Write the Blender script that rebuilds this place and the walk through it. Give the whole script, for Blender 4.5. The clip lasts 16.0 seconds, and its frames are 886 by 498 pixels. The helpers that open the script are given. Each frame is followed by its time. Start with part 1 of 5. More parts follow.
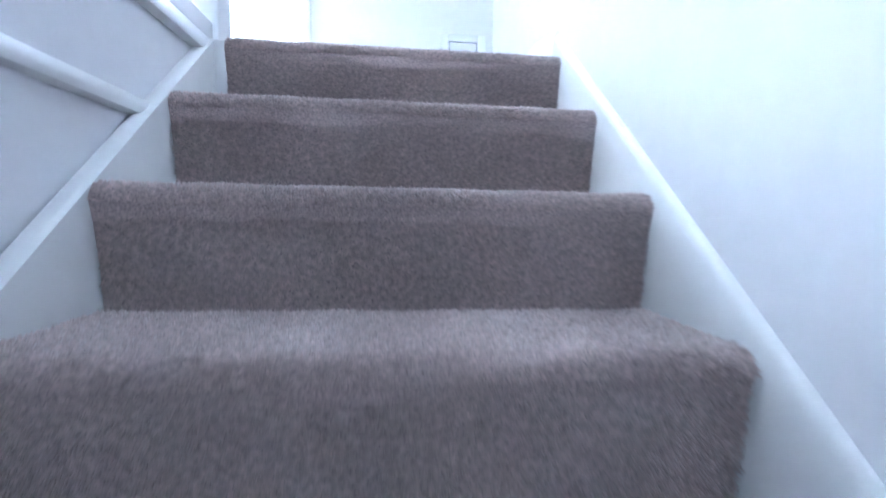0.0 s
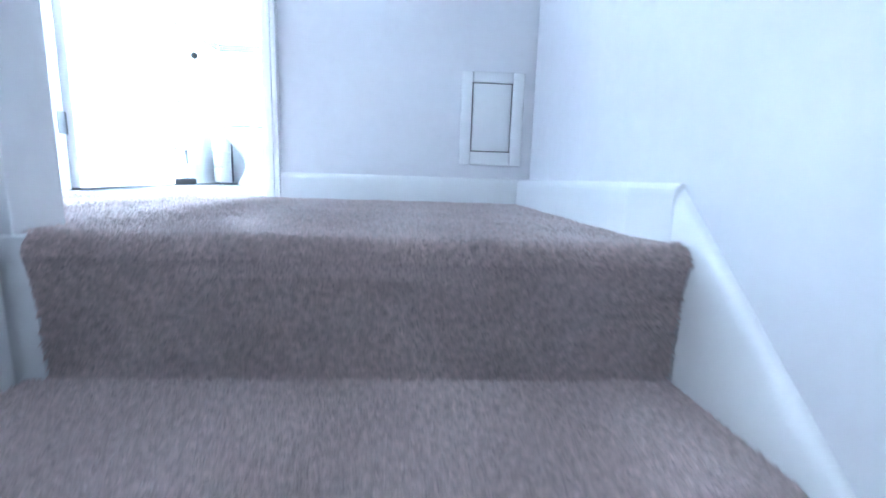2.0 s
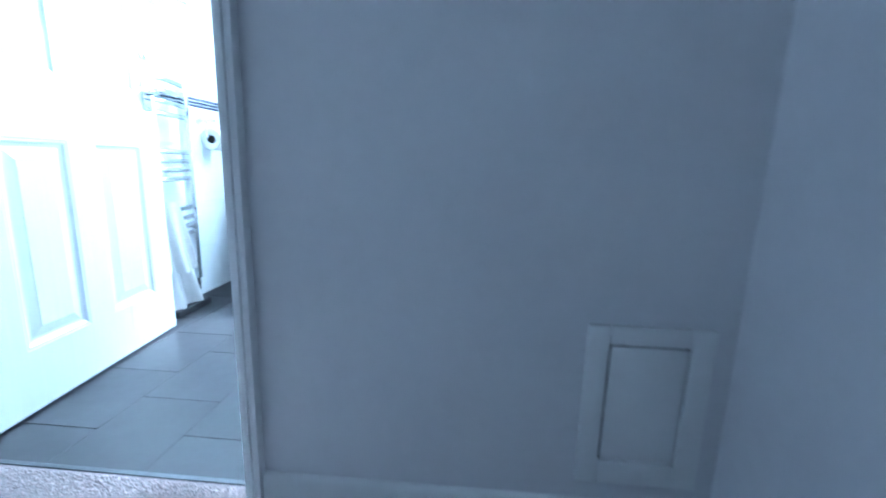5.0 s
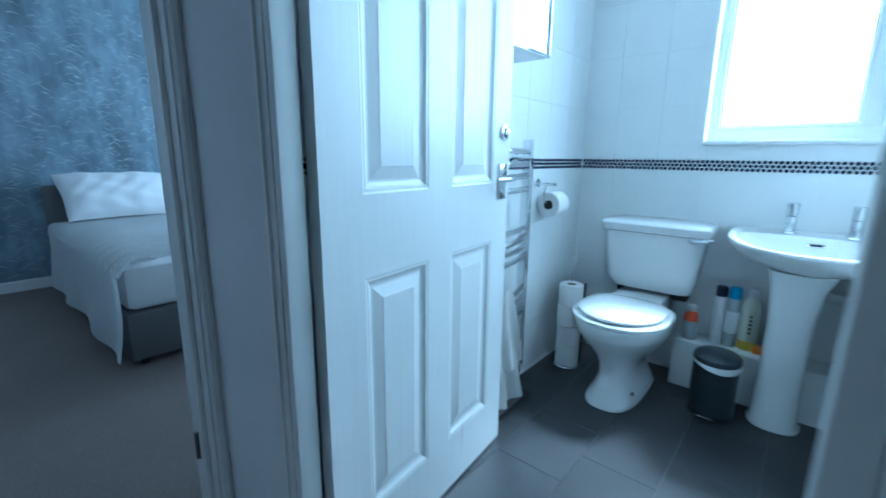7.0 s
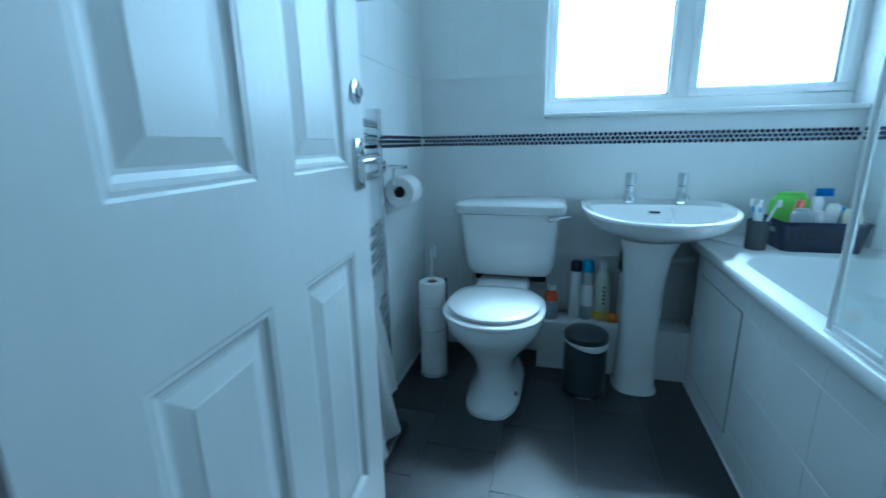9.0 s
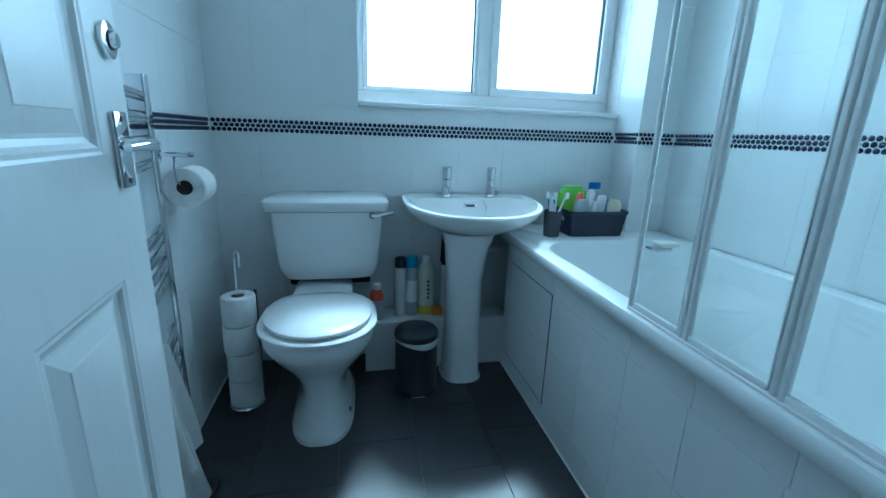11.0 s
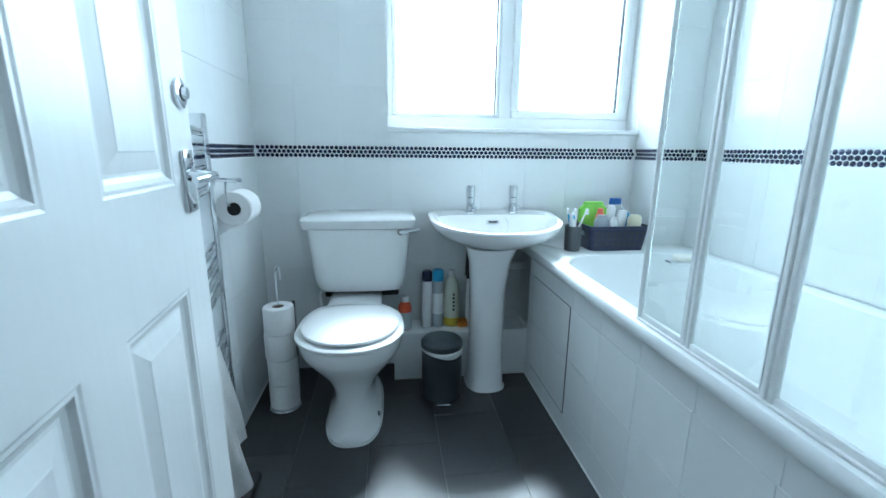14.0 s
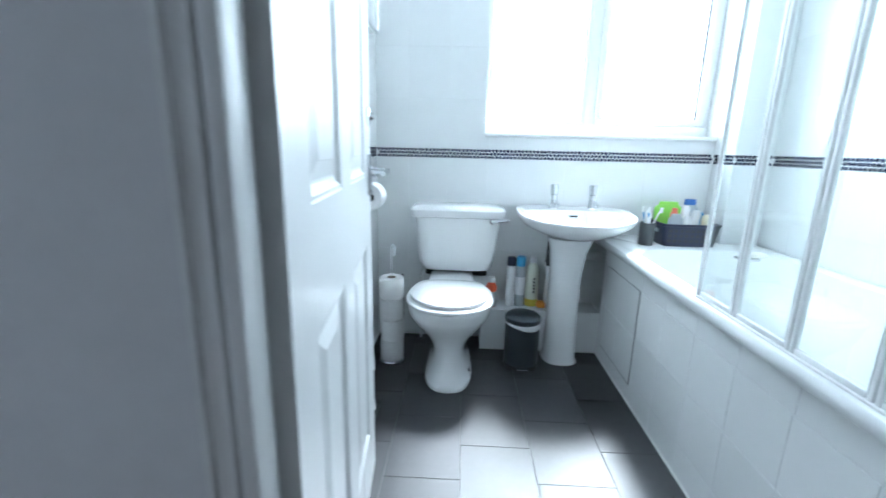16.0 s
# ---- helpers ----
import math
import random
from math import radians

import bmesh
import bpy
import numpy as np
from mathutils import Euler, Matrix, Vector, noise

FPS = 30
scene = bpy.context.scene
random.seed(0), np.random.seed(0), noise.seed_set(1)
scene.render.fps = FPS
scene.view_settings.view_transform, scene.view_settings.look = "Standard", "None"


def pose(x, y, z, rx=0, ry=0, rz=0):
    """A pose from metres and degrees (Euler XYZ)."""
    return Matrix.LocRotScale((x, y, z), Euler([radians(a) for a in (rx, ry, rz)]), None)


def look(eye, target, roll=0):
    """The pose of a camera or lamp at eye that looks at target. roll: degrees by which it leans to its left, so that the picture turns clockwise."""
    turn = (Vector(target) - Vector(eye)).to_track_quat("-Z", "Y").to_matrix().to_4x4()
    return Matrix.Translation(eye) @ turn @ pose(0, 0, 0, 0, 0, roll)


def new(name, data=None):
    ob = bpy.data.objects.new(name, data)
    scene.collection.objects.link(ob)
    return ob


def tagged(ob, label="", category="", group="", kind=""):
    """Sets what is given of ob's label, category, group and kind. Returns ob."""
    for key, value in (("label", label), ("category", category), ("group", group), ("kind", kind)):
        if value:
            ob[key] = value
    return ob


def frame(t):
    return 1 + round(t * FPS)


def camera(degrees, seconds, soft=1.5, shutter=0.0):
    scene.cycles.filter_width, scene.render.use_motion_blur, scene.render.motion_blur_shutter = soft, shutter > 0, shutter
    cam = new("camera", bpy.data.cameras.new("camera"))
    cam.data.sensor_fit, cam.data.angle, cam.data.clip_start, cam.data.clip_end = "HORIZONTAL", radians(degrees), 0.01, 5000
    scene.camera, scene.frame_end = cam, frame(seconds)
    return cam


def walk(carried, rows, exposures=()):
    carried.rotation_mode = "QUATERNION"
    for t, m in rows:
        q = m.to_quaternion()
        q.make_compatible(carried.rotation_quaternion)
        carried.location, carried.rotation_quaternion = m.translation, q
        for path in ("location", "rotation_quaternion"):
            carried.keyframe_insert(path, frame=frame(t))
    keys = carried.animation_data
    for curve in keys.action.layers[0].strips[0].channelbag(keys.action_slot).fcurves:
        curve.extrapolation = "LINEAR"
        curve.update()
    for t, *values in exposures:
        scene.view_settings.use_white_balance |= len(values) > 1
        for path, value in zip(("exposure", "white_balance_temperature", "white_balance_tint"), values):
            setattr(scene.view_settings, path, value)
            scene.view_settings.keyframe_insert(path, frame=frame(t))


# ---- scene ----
# the camera and its walk
cam = camera(92.1, 16.0, soft=1.5, shutter=0.5)
PATH = [
    (0, (0.308, -2.059, -0.434), (0.513, -0.074, -0.573), 1.0),
    (0.5, (0.344, -1.892, -0.305), (0.356, 0.095, -0.533), 0.7),
    (1, (0.334, -1.749, -0.201), (0.429, 0.234, -0.442), 0.6),
    (1.5, (0.348, -1.623, -0.045), (0.628, 0.347, -0.255), 1.5),
    (2, (0.365, -1.478, 0.083), (0.478, 0.492, -0.245), 1.8),
    (2.5, (0.322, -1.299, 0.186), (0.393, 0.675, -0.13), 0.5),
    (3, (0.331, -1.176, 0.306), (0.489, 0.793, -0.006), 1.2),
    (3.2, (0.342, -1.116, 0.317), (0.501, 0.859, 0.047), 0.8),
    (5.3, (0.267, -0.632, 0.753), (-0.06, 1.299, 0.349), 2.1),
    (5.5, (0.223, -0.571, 0.788), (-0.272, 1.327, 0.398), 2.8),
    (6, (0.08, -0.432, 0.891), (-0.536, 1.418, 0.445), 3.8),
    (6.5, (-0.076, -0.366, 0.958), (-1.025, 1.343, 0.535), 2.1),
    (7, (-0.2, -0.296, 0.968), (-1.465, 1.194, 0.548), 0.6),
    (7.5, (-0.335, -0.252, 0.963), (-1.649, 1.201, 0.562), -0.7),
    (8, (-0.434, -0.229, 0.958), (-1.409, 1.458, 0.507), -2.5),
    (8.5, (-0.493, -0.139, 0.943), (-1.189, 1.676, 0.475), -2.4),
    (9, (-0.508, -0.022, 0.939), (-1.01, 1.853, 0.455), -1.0),
    (9.5, (-0.561, 0.066, 0.935), (-0.565, 1.993, 0.399), 0.1),
    (10, (-0.584, 0.093, 0.926), (-0.223, 1.984, 0.382), 0.2),
    (12.3, (-0.589, 0.126, 0.946), (-0.194, 2.029, 0.475), 2.7),
    (12.5, (-0.585, 0.12, 0.946), (-0.182, 2.023, 0.481), 2.5),
    (13, (-0.586, 0.112, 0.946), (-0.175, 2.015, 0.485), 1.8),
    (13.5, (-0.581, 0.078, 0.943), (-0.282, 1.997, 0.465), 1.0),
    (14, (-0.569, 0.023, 0.954), (-0.322, 1.956, 0.504), 0.6),
    (14.5, (-0.564, -0.05, 0.959), (-0.393, 1.899, 0.546), 0.1),
    (15, (-0.561, -0.122, 0.954), (-0.427, 1.833, 0.553), -0.4),
    (15.5, (-0.59, -0.2, 0.958), (-0.514, 1.748, 0.511), 1.8),
    (16, (-0.671, -0.286, 0.968), (-0.75, 1.658, 0.509), 1.3),
]
EXPOSURES = [(0.0, 5.9, 4950, 6), (1.5, 5.4, 4950, 6), (2.2, 5.0, 4850, 5), (3.2, 4.5, 4750, 4), (5.3, 2.8, 4400, -2), (6.5, 1.8, 4300, -8), (7.3, 1.12, 4250, -11), (8.0, 0.85, 4150, -14), (10.0, 0.4, 4150, -15), (12.5, 0.65, 4750, -11), (13.5, 1.2, 5050, -6), (14.5, 1.5, 5150, -3), (15.5, 1.75, 5250, 0), (16.0, 1.9, 5450, 3)]

walk(cam, [(t, look(eye, target, roll)) for t, eye, target, roll in PATH], EXPOSURES)


# ---- world, sun, large lights ----
world = bpy.data.worlds.new("sky")
scene.world = world
world.use_nodes = True
wn = world.node_tree
sky = wn.nodes.new("ShaderNodeTexSky")
sky.sky_type, sky.sun_disc = "NISHITA", False
sky.sun_elevation, sky.sun_rotation = radians(56), radians(20)
wn.nodes["Background"].inputs[1].default_value = 0.05
wn.links.new(sky.outputs[0], wn.nodes["Background"].inputs[0])
sun = new("sun", bpy.data.lights.new("sun", "SUN"))
sun.data.energy, sun.data.angle, sun.data.color = 2.4, radians(9), (1.0, 0.98, 0.95)      # a high hazy sun over the back of the house
sun.matrix_world = look((1.91, 5.25, 8.29), (0, 0, 0))


def area_lamp(name, eye, target, w, h, watts, spread=180, color=(0.93, 0.97, 1.0)):
    """An area lamp: the sky's light outside a window, or an unseen fill for the landing."""
    ob = new(name, bpy.data.lights.new(name, "AREA"))
    ob.data.shape, ob.data.size, ob.data.size_y = "RECTANGLE", w, h
    ob.data.energy, ob.data.color, ob.data.spread = watts, color, radians(spread)
    ob.matrix_world = look(eye, target)
    return ob


BATH_W, BED_W, FILL_W = 54.0, 10.5, 1.35
area_lamp("bathroom_window_light", (-0.03, 2.5, 1.72), (-0.03, 1.0, 1.5), 2.6, 2.0, BATH_W, 170)      # a bright hazy sky down to the horizon
area_lamp("bedroom_window_light", (-3.2, 2.12, 1.5), (-3.2, 0, 1.5), 1.3, 1.1, BED_W)
# Unseen warm fill lamp, added to light the landing and stairs from the left.
area_lamp("landing_fill_light", (-2.55, -1.9, 1.4), (0, -1.9, 1.2), 0.9, 1.1, FILL_W, 180, (1.0, 0.93, 0.86))


# ---- materials ----
def material(name, color, rough=0.5, metal=0.0, grain=0.0, scale=40.0, bump=0.0, bscale=200.0, spec=0.5, coat=0.0,
             stain=0.0, sscale=3.0, stretch=(1, 1, 1), island=0.0, sheen=0.0):
    """A surface with large faint stains, fine grain and a fine relief, all in object space."""
    m = bpy.data.materials.new(name)
    m.use_nodes = True
    nt = m.node_tree
    b = nt.nodes["Principled BSDF"]
    b.inputs["Roughness"].default_value, b.inputs["Metallic"].default_value = rough, metal
    b.inputs["Specular IOR Level"].default_value, b.inputs["Coat Weight"].default_value = spec, coat
    b.inputs["Sheen Weight"].default_value, b.inputs["Sheen Roughness"].default_value = sheen, 0.45
    b.inputs["Coat Roughness"].default_value = 0.05
    tc, mp = nt.nodes.new("ShaderNodeTexCoord"), nt.nodes.new("ShaderNodeMapping")
    geo = nt.nodes.new("ShaderNodeNewGeometry")
    mp.inputs["Scale"].default_value = stretch
    nt.links.new(geo.outputs["Position"], mp.inputs["Vector"])

    def noise_of(s, detail=4):
        n = nt.nodes.new("ShaderNodeTexNoise")
        n.inputs["Scale"].default_value, n.inputs["Detail"].default_value = s, detail
        nt.links.new(mp.outputs[0], n.inputs["Vector"])
        return n.outputs["Fac"]

    def lighten(value, amount, into):
        r = nt.nodes.new("ShaderNodeMapRange")
        r.inputs["From Min"].default_value, r.inputs["From Max"].default_value = 0.25, 0.75
        r.inputs["To Min"].default_value, r.inputs["To Max"].default_value = 1 - amount, 1 + amount
        nt.links.new(value, r.inputs["Value"])
        x = nt.nodes.new("ShaderNodeVectorMath")
        x.operation = "SCALE"
        nt.links.new(into, x.inputs[0]), nt.links.new(r.outputs[0], x.inputs["Scale"])
        return x.outputs[0]

    rgb = nt.nodes.new("ShaderNodeRGB")
    rgb.outputs[0].default_value = (*color, 1)
    out = rgb.outputs[0]
    if grain:
        out = lighten(noise_of(scale), grain, out)
    if stain:
        out = lighten(noise_of(sscale, 6), stain, out)
    if island:
        info = nt.nodes.new("ShaderNodeObjectInfo")
        out = lighten(info.outputs["Random"], island, out)
    nt.links.new(out, b.inputs["Base Color"])
    if stain:
        r = nt.nodes.new("ShaderNodeMapRange")
        r.inputs["To Min"].default_value, r.inputs["To Max"].default_value = max(0.02, rough * 0.8), min(1, rough * 1.2)
        nt.links.new(noise_of(sscale * 4), r.inputs["Value"]), nt.links.new(r.outputs[0], b.inputs["Roughness"])
    if bump:
        bp = nt.nodes.new("ShaderNodeBump")
        bp.inputs["Strength"].default_value, bp.inputs["Distance"].default_value = bump, 0.002
        nt.links.new(noise_of(bscale), bp.inputs["Height"]), nt.links.new(bp.outputs[0], b.inputs["Normal"])
    return m


def glass_material(name, rough, tint=(0.95, 0.99, 0.98), bump=0.0, bscale=80):
    m = material(name, tint, rough, bump=bump, bscale=bscale)
    b = m.node_tree.nodes["Principled BSDF"]
    b.inputs["Transmission Weight"].default_value, b.inputs["IOR"].default_value = 1.0, 1.45
    return m


M_WALL = material("wall_paint", (0.74, 0.74, 0.76), 0.75, grain=0.02, scale=30, bump=0.15, bscale=350, stain=0.03)
M_CEIL = material("ceiling_paint", (0.8, 0.8, 0.79), 0.9, grain=0.02, bump=0.2, bscale=120, stain=0.02)
M_GLOSS = material("gloss_white_paint", (0.8, 0.81, 0.81), 0.32, grain=0.015, scale=20, bump=0.05, bscale=90, stain=0.03)
M_DOOR = material("door_white_paint", (0.74, 0.75, 0.75), 0.3, grain=0.012, scale=60, bump=0.22, bscale=70, stain=0.02, stretch=(1, 1, 0.06))
M_CARPET = material("taupe_carpet", (0.5, 0.41, 0.395), 0.95, grain=0.5, scale=300, bump=0.8, bscale=500, spec=0.1, stain=0.1, sscale=5, sheen=0.2)
M_TUFT = material("taupe_carpet_pile", (0.6, 0.495, 0.47), 0.95, grain=0.42, scale=120, spec=0.1, stain=0.14, sscale=6, sheen=0.7)
M_GROUT = material("pale_grout", (0.83, 0.84, 0.835), 0.85, grain=0.08, scale=60, bump=0.3, stain=0.06)
M_TILE = material("white_glazed_tile", (0.82, 0.835, 0.835), 0.13, grain=0.008, scale=15, bump=0.05, bscale=25, stain=0.02, sscale=4, island=0.012)
M_DOT = material("navy_penny_tile", (0.018, 0.022, 0.06), 0.12, grain=0.3, scale=200, island=0.3)
M_VINYL = material("charcoal_vinyl_tile", (0.023, 0.0225, 0.026), 0.36, grain=0.16, scale=45, stain=0.12, sscale=5, coat=0.1, island=0.22, spec=0.95)
M_JOINT = material("pale_floor_joint", (0.16, 0.16, 0.16), 0.6, grain=0.1)
M_CERAMIC = material("white_ceramic", (0.83, 0.84, 0.84), 0.08, coat=0.3, grain=0.006, scale=10, stain=0.01)
M_SEAT = material("white_seat_plastic", (0.85, 0.85, 0.85), 0.2, grain=0.006, stain=0.01)
M_ACRYL = material("white_acrylic", (0.82, 0.84, 0.84), 0.14, coat=0.3, grain=0.006, stain=0.015)
M_CHROME = material("chrome", (0.78, 0.8, 0.82), 0.06, 1.0, grain=0.02, stain=0.04, sscale=30)
M_ALU = material("satin_aluminium", (0.86, 0.87, 0.87), 0.35, 0.08, grain=0.03, scale=90, stain=0.03)
M_UPVC = material("white_upvc", (0.82, 0.83, 0.83), 0.3, grain=0.01, stain=0.02)
M_SEAL = material("black_rubber", (0.02, 0.02, 0.022), 0.6, grain=0.1, stain=0.1)
M_CLEARSEAL = material("grey_seal", (0.7, 0.72, 0.72), 0.5, grain=0.1, stain=0.1)
M_GLASS = glass_material("clear_glass", 0.0)
M_FROST = glass_material("window_glass", 0.0, (0.98, 0.99, 0.99))
M_PAPER = material("white_tissue_paper", (0.84, 0.83, 0.82), 0.95, grain=0.03, scale=80, bump=0.5, bscale=150, stain=0.02)
M_CARD = material("brown_card", (0.3, 0.22, 0.15), 0.9, grain=0.1, stain=0.05)
# Near-black that stands for the shade inside holes and narrow gaps.
M_SHADE = material("painted_hole_shade", (0.02, 0.018, 0.016), 0.9, grain=0.1)
M_BIN = material("dark_slate_metal", (0.035, 0.045, 0.055), 0.35, grain=0.06, stain=0.08, bump=0.05)
M_BLACK = material("black_plastic", (0.018, 0.018, 0.02), 0.4, grain=0.1, stain=0.08)
M_TOWEL = material("white_terry_cloth", (0.85, 0.845, 0.83), 0.95, grain=0.12, scale=350, bump=1.0, bscale=420, stain=0.04)
M_NAVY = material("navy_plastic", (0.009, 0.014, 0.045), 0.4, grain=0.06, stain=0.05)
M_GREEN = material("lime_green_plastic", (0.3, 0.68, 0.08), 0.35, grain=0.04, stain=0.04)
M_CORAL = material("coral_plastic", (0.72, 0.16, 0.1), 0.35, grain=0.04, stain=0.04)
M_RED = material("orange_red_label", (0.65, 0.09, 0.03), 0.4, grain=0.05, stain=0.05)
M_BLUE = material("blue_plastic", (0.03, 0.13, 0.45), 0.35, grain=0.05, stain=0.04)
M_SKYB = material("bright_blue_plastic", (0.06, 0.33, 0.6), 0.35, grain=0.05, stain=0.04)
M_WHITEP = material("white_plastic", (0.8, 0.8, 0.8), 0.35, grain=0.02, stain=0.02)
M_GREYP = material("pale_grey_plastic", (0.42, 0.46, 0.48), 0.4, grain=0.03, stain=0.03)
M_SLATE = material("slate_grey_resin", (0.07, 0.08, 0.085), 0.5, grain=0.12, scale=90, stain=0.1)
M_YELLOW = material("yellow_liquid", (0.62, 0.5, 0.06), 0.3, grain=0.03, stain=0.03)
M_ORANGE = material("orange_plastic", (0.75, 0.28, 0.03), 0.4, grain=0.03, stain=0.03)
M_CREAM = material("cream_plastic", (0.72, 0.68, 0.5), 0.4, grain=0.03, stain=0.03)
M_PALE = material("pale_yellow_plastic", (0.66, 0.68, 0.56), 0.35, grain=0.03, stain=0.05)
M_SOAP = material("cream_soap", (0.75, 0.73, 0.66), 0.45, grain=0.03, stain=0.04)
M_LINEN = material("white_cotton", (0.74, 0.74, 0.75), 0.9, grain=0.05, scale=90, bump=0.4, bscale=60, stain=0.04)
M_SPREAD = material("white_textured_bedspread", (0.78, 0.79, 0.8), 0.9, grain=0.12, scale=110, bump=0.9, bscale=90, stain=0.05)
M_DIVAN = material("grey_divan_fabric", (0.13, 0.13, 0.135), 0.9, grain=0.2, scale=300, bump=0.5, bscale=400, stain=0.08)
M_BEDCARPET = material("beige_bedroom_carpet", (0.19, 0.16, 0.145), 0.95, grain=0.3, scale=300, bump=0.8, bscale=350, stain=0.08)
M_PAPERBLUE = material("grey_blue_wallpaper", (0.2, 0.255, 0.315), 0.7, grain=0.35, scale=14, stain=0.4, sscale=5, stretch=(1, 1, 0.45))
M_PRINT = material("silver_plume_print", (0.44, 0.5, 0.56), 0.5, grain=0.15, scale=30, stain=0.15)
M_MIRROR = material("mirror_glass", (0.9, 0.92, 0.92), 0.01, 1.0)
M_SEALANT = material("white_sealant", (0.78, 0.78, 0.76), 0.5, grain=0.06, scale=60, stain=0.08, sscale=10)
M_STEEL = material("hinge_steel", (0.2, 0.2, 0.21), 0.4, 1.0, grain=0.15, stain=0.1)

# ---- building helpers ----
ORIGIN = {}


def thing(name, at, label, category, group=""):
    ob = new(name)
    ob.location = at
    ob.empty_display_size = 0.05
    ORIGIN[ob] = Vector(at)
    return tagged(ob, label, category, group)


def finish(name, bm, mat, smooth=True, angle=35):
    bmesh.ops.recalc_face_normals(bm, faces=bm.faces)
    me = bpy.data.meshes.new(name)
    bm.to_mesh(me)
    bm.free()
    me.materials.append(mat)
    if smooth:
        me.polygons.foreach_set("use_smooth", [True] * len(me.polygons))
        me.set_sharp_from_angle(angle=radians(angle))
    return me


def part(name, bm, mat, parent, label="", smooth=True):
    """One mesh, modelled in world metres, under a thing or a part."""
    o = ORIGIN[parent]
    bmesh.ops.translate(bm, verts=bm.verts, vec=-o)
    ob = new(name, finish(name, bm, mat, smooth))
    ob.parent = parent
    ORIGIN[ob] = o
    return tagged(ob, label)


def structure(name, bm, mat, label, category, smooth=False):
    ob = new(name, finish(name, bm, mat, smooth))
    ORIGIN[ob] = Vector((0, 0, 0))
    return tagged(ob, label, category, kind="structure")


def box(bm, x0, x1, y0, y1, z0, z1, bevel=0.0, seg=2):
    r = bmesh.ops.create_cube(bm, size=1.0)
    vs = r["verts"]
    bmesh.ops.scale(bm, vec=(abs(x1 - x0), abs(y1 - y0), abs(z1 - z0)), verts=vs)
    bmesh.ops.translate(bm, vec=((x0 + x1) / 2, (y0 + y1) / 2, (z0 + z1) / 2), verts=vs)
    if bevel:
        es = list({e for v in vs for e in v.link_edges})
        bmesh.ops.bevel(bm, geom=es, offset=bevel, segments=seg, profile=0.5, affect="EDGES")
    return bm


def boxes(*rows, bevel=0.0):
    bm = bmesh.new()
    for r in rows:
        box(bm, *r, bevel=bevel)
    return bm


def loft(bm, rings, caps=True, closed=True):
    vr = [[bm.verts.new(p) for p in ring] for ring in rings]
    n = len(rings[0])
    for a, b in zip(vr, vr[1:]):
        for i in range(n if closed else n - 1):
            j = (i + 1) % n
            bm.faces.new((a[i], a[j], b[j], b[i]))
    if caps:
        bm.faces.new(vr[0][::-1])
        bm.faces.new(vr[-1])
    return bm


def ring(cx, cy, z, rx, ry, n=32, power=2.0):
    """A rounded outline: power 2 is an ellipse, higher is squarer."""
    pts = []
    for i in range(n):
        a = 2 * math.pi * i / n
        c, s = math.cos(a), math.sin(a)
        pts.append((cx + rx * math.copysign(abs(c) ** (2 / power), c), cy + ry * math.copysign(abs(s) ** (2 / power), s), z))
    return pts


def lathe(bm, cx, cy, profile, n=28, caps=True):
    return loft(bm, [ring(cx, cy, z, r, r, n) for r, z in profile], caps)


def tube(bm, pts, r, n=10, caps=True):
    """A round bar along points."""
    pts = [Vector(p) for p in pts]
    rings, side = [], None
    for i, p in enumerate(pts):
        d = (pts[min(i + 1, len(pts) - 1)] - pts[max(i - 1, 0)]).normalized()
        if side is None:
            side = d.orthogonal().normalized()
        side = (side - d * side.dot(d)).normalized()
        up = d.cross(side)
        rr = r[i] if isinstance(r, (list, tuple)) else r
        rings.append([p + (side * math.cos(2 * math.pi * k / n) + up * math.sin(2 * math.pi * k / n)) * rr for k in range(n)])
    return loft(bm, rings, caps)


def arc(p0, p1, sag, n=9):
    p0, p1, sag = Vector(p0), Vector(p1), Vector(sag)
    return [p0.lerp(p1, i / (n - 1)) + sag * math.sin(math.pi * i / (n - 1)) for i in range(n)]


PIECES = {}


def tile_mesh(w, h, d, mat, cut=0.0015):
    """A glazed tile with chamfered edges, its back at 0 and its face at d along +z."""
    key = (round(w, 4), round(h, 4), d, mat.name)
    if key not in PIECES:
        bm = bmesh.new()
        loft(bm, [[(-w / 2, -h / 2, 0), (w / 2, -h / 2, 0), (w / 2, h / 2, 0), (-w / 2, h / 2, 0)],
                  [(-w / 2, -h / 2, d - cut), (w / 2, -h / 2, d - cut), (w / 2, h / 2, d - cut), (-w / 2, h / 2, d - cut)],
                  [(-w / 2 + cut, -h / 2 + cut, d), (w / 2 - cut, -h / 2 + cut, d), (w / 2 - cut, h / 2 - cut, d), (-w / 2 + cut, h / 2 - cut, d)]])
        PIECES[key] = finish("tile", bm, mat, False)
    return PIECES[key]


def piece(name, mesh, parent, m):
    ob = new(name, mesh)
    ob.parent = parent
    ob.matrix_basis = Matrix.Translation(-ORIGIN[parent]) @ m
    return ob

# ---- large structure ----
LEFT, RIGHT, BACK, FRONT = -1.089, 0.673, 1.828, 0.12      # bathroom walls
TOP = 2.35
OPEN_L, OPEN_R, HEAD = -0.892, -0.129, 2.0                   # bathroom doorway
WALL_R = 0.74                                               # wall beside the stairs
BED_X0, BED_X1 = -1.378, -1.25                               # wall with the bedroom doorway
JAMB_Y = 0.131
STRIP_Y = 0.085                                              # wall between the two doorways
RISE, GO, EDGE, STEPS = 0.195, 0.2235, -0.926, 13
SX0, SX1 = -0.144, 0.73
WIN = (-0.569, 0.508, 1.045, 2.12)

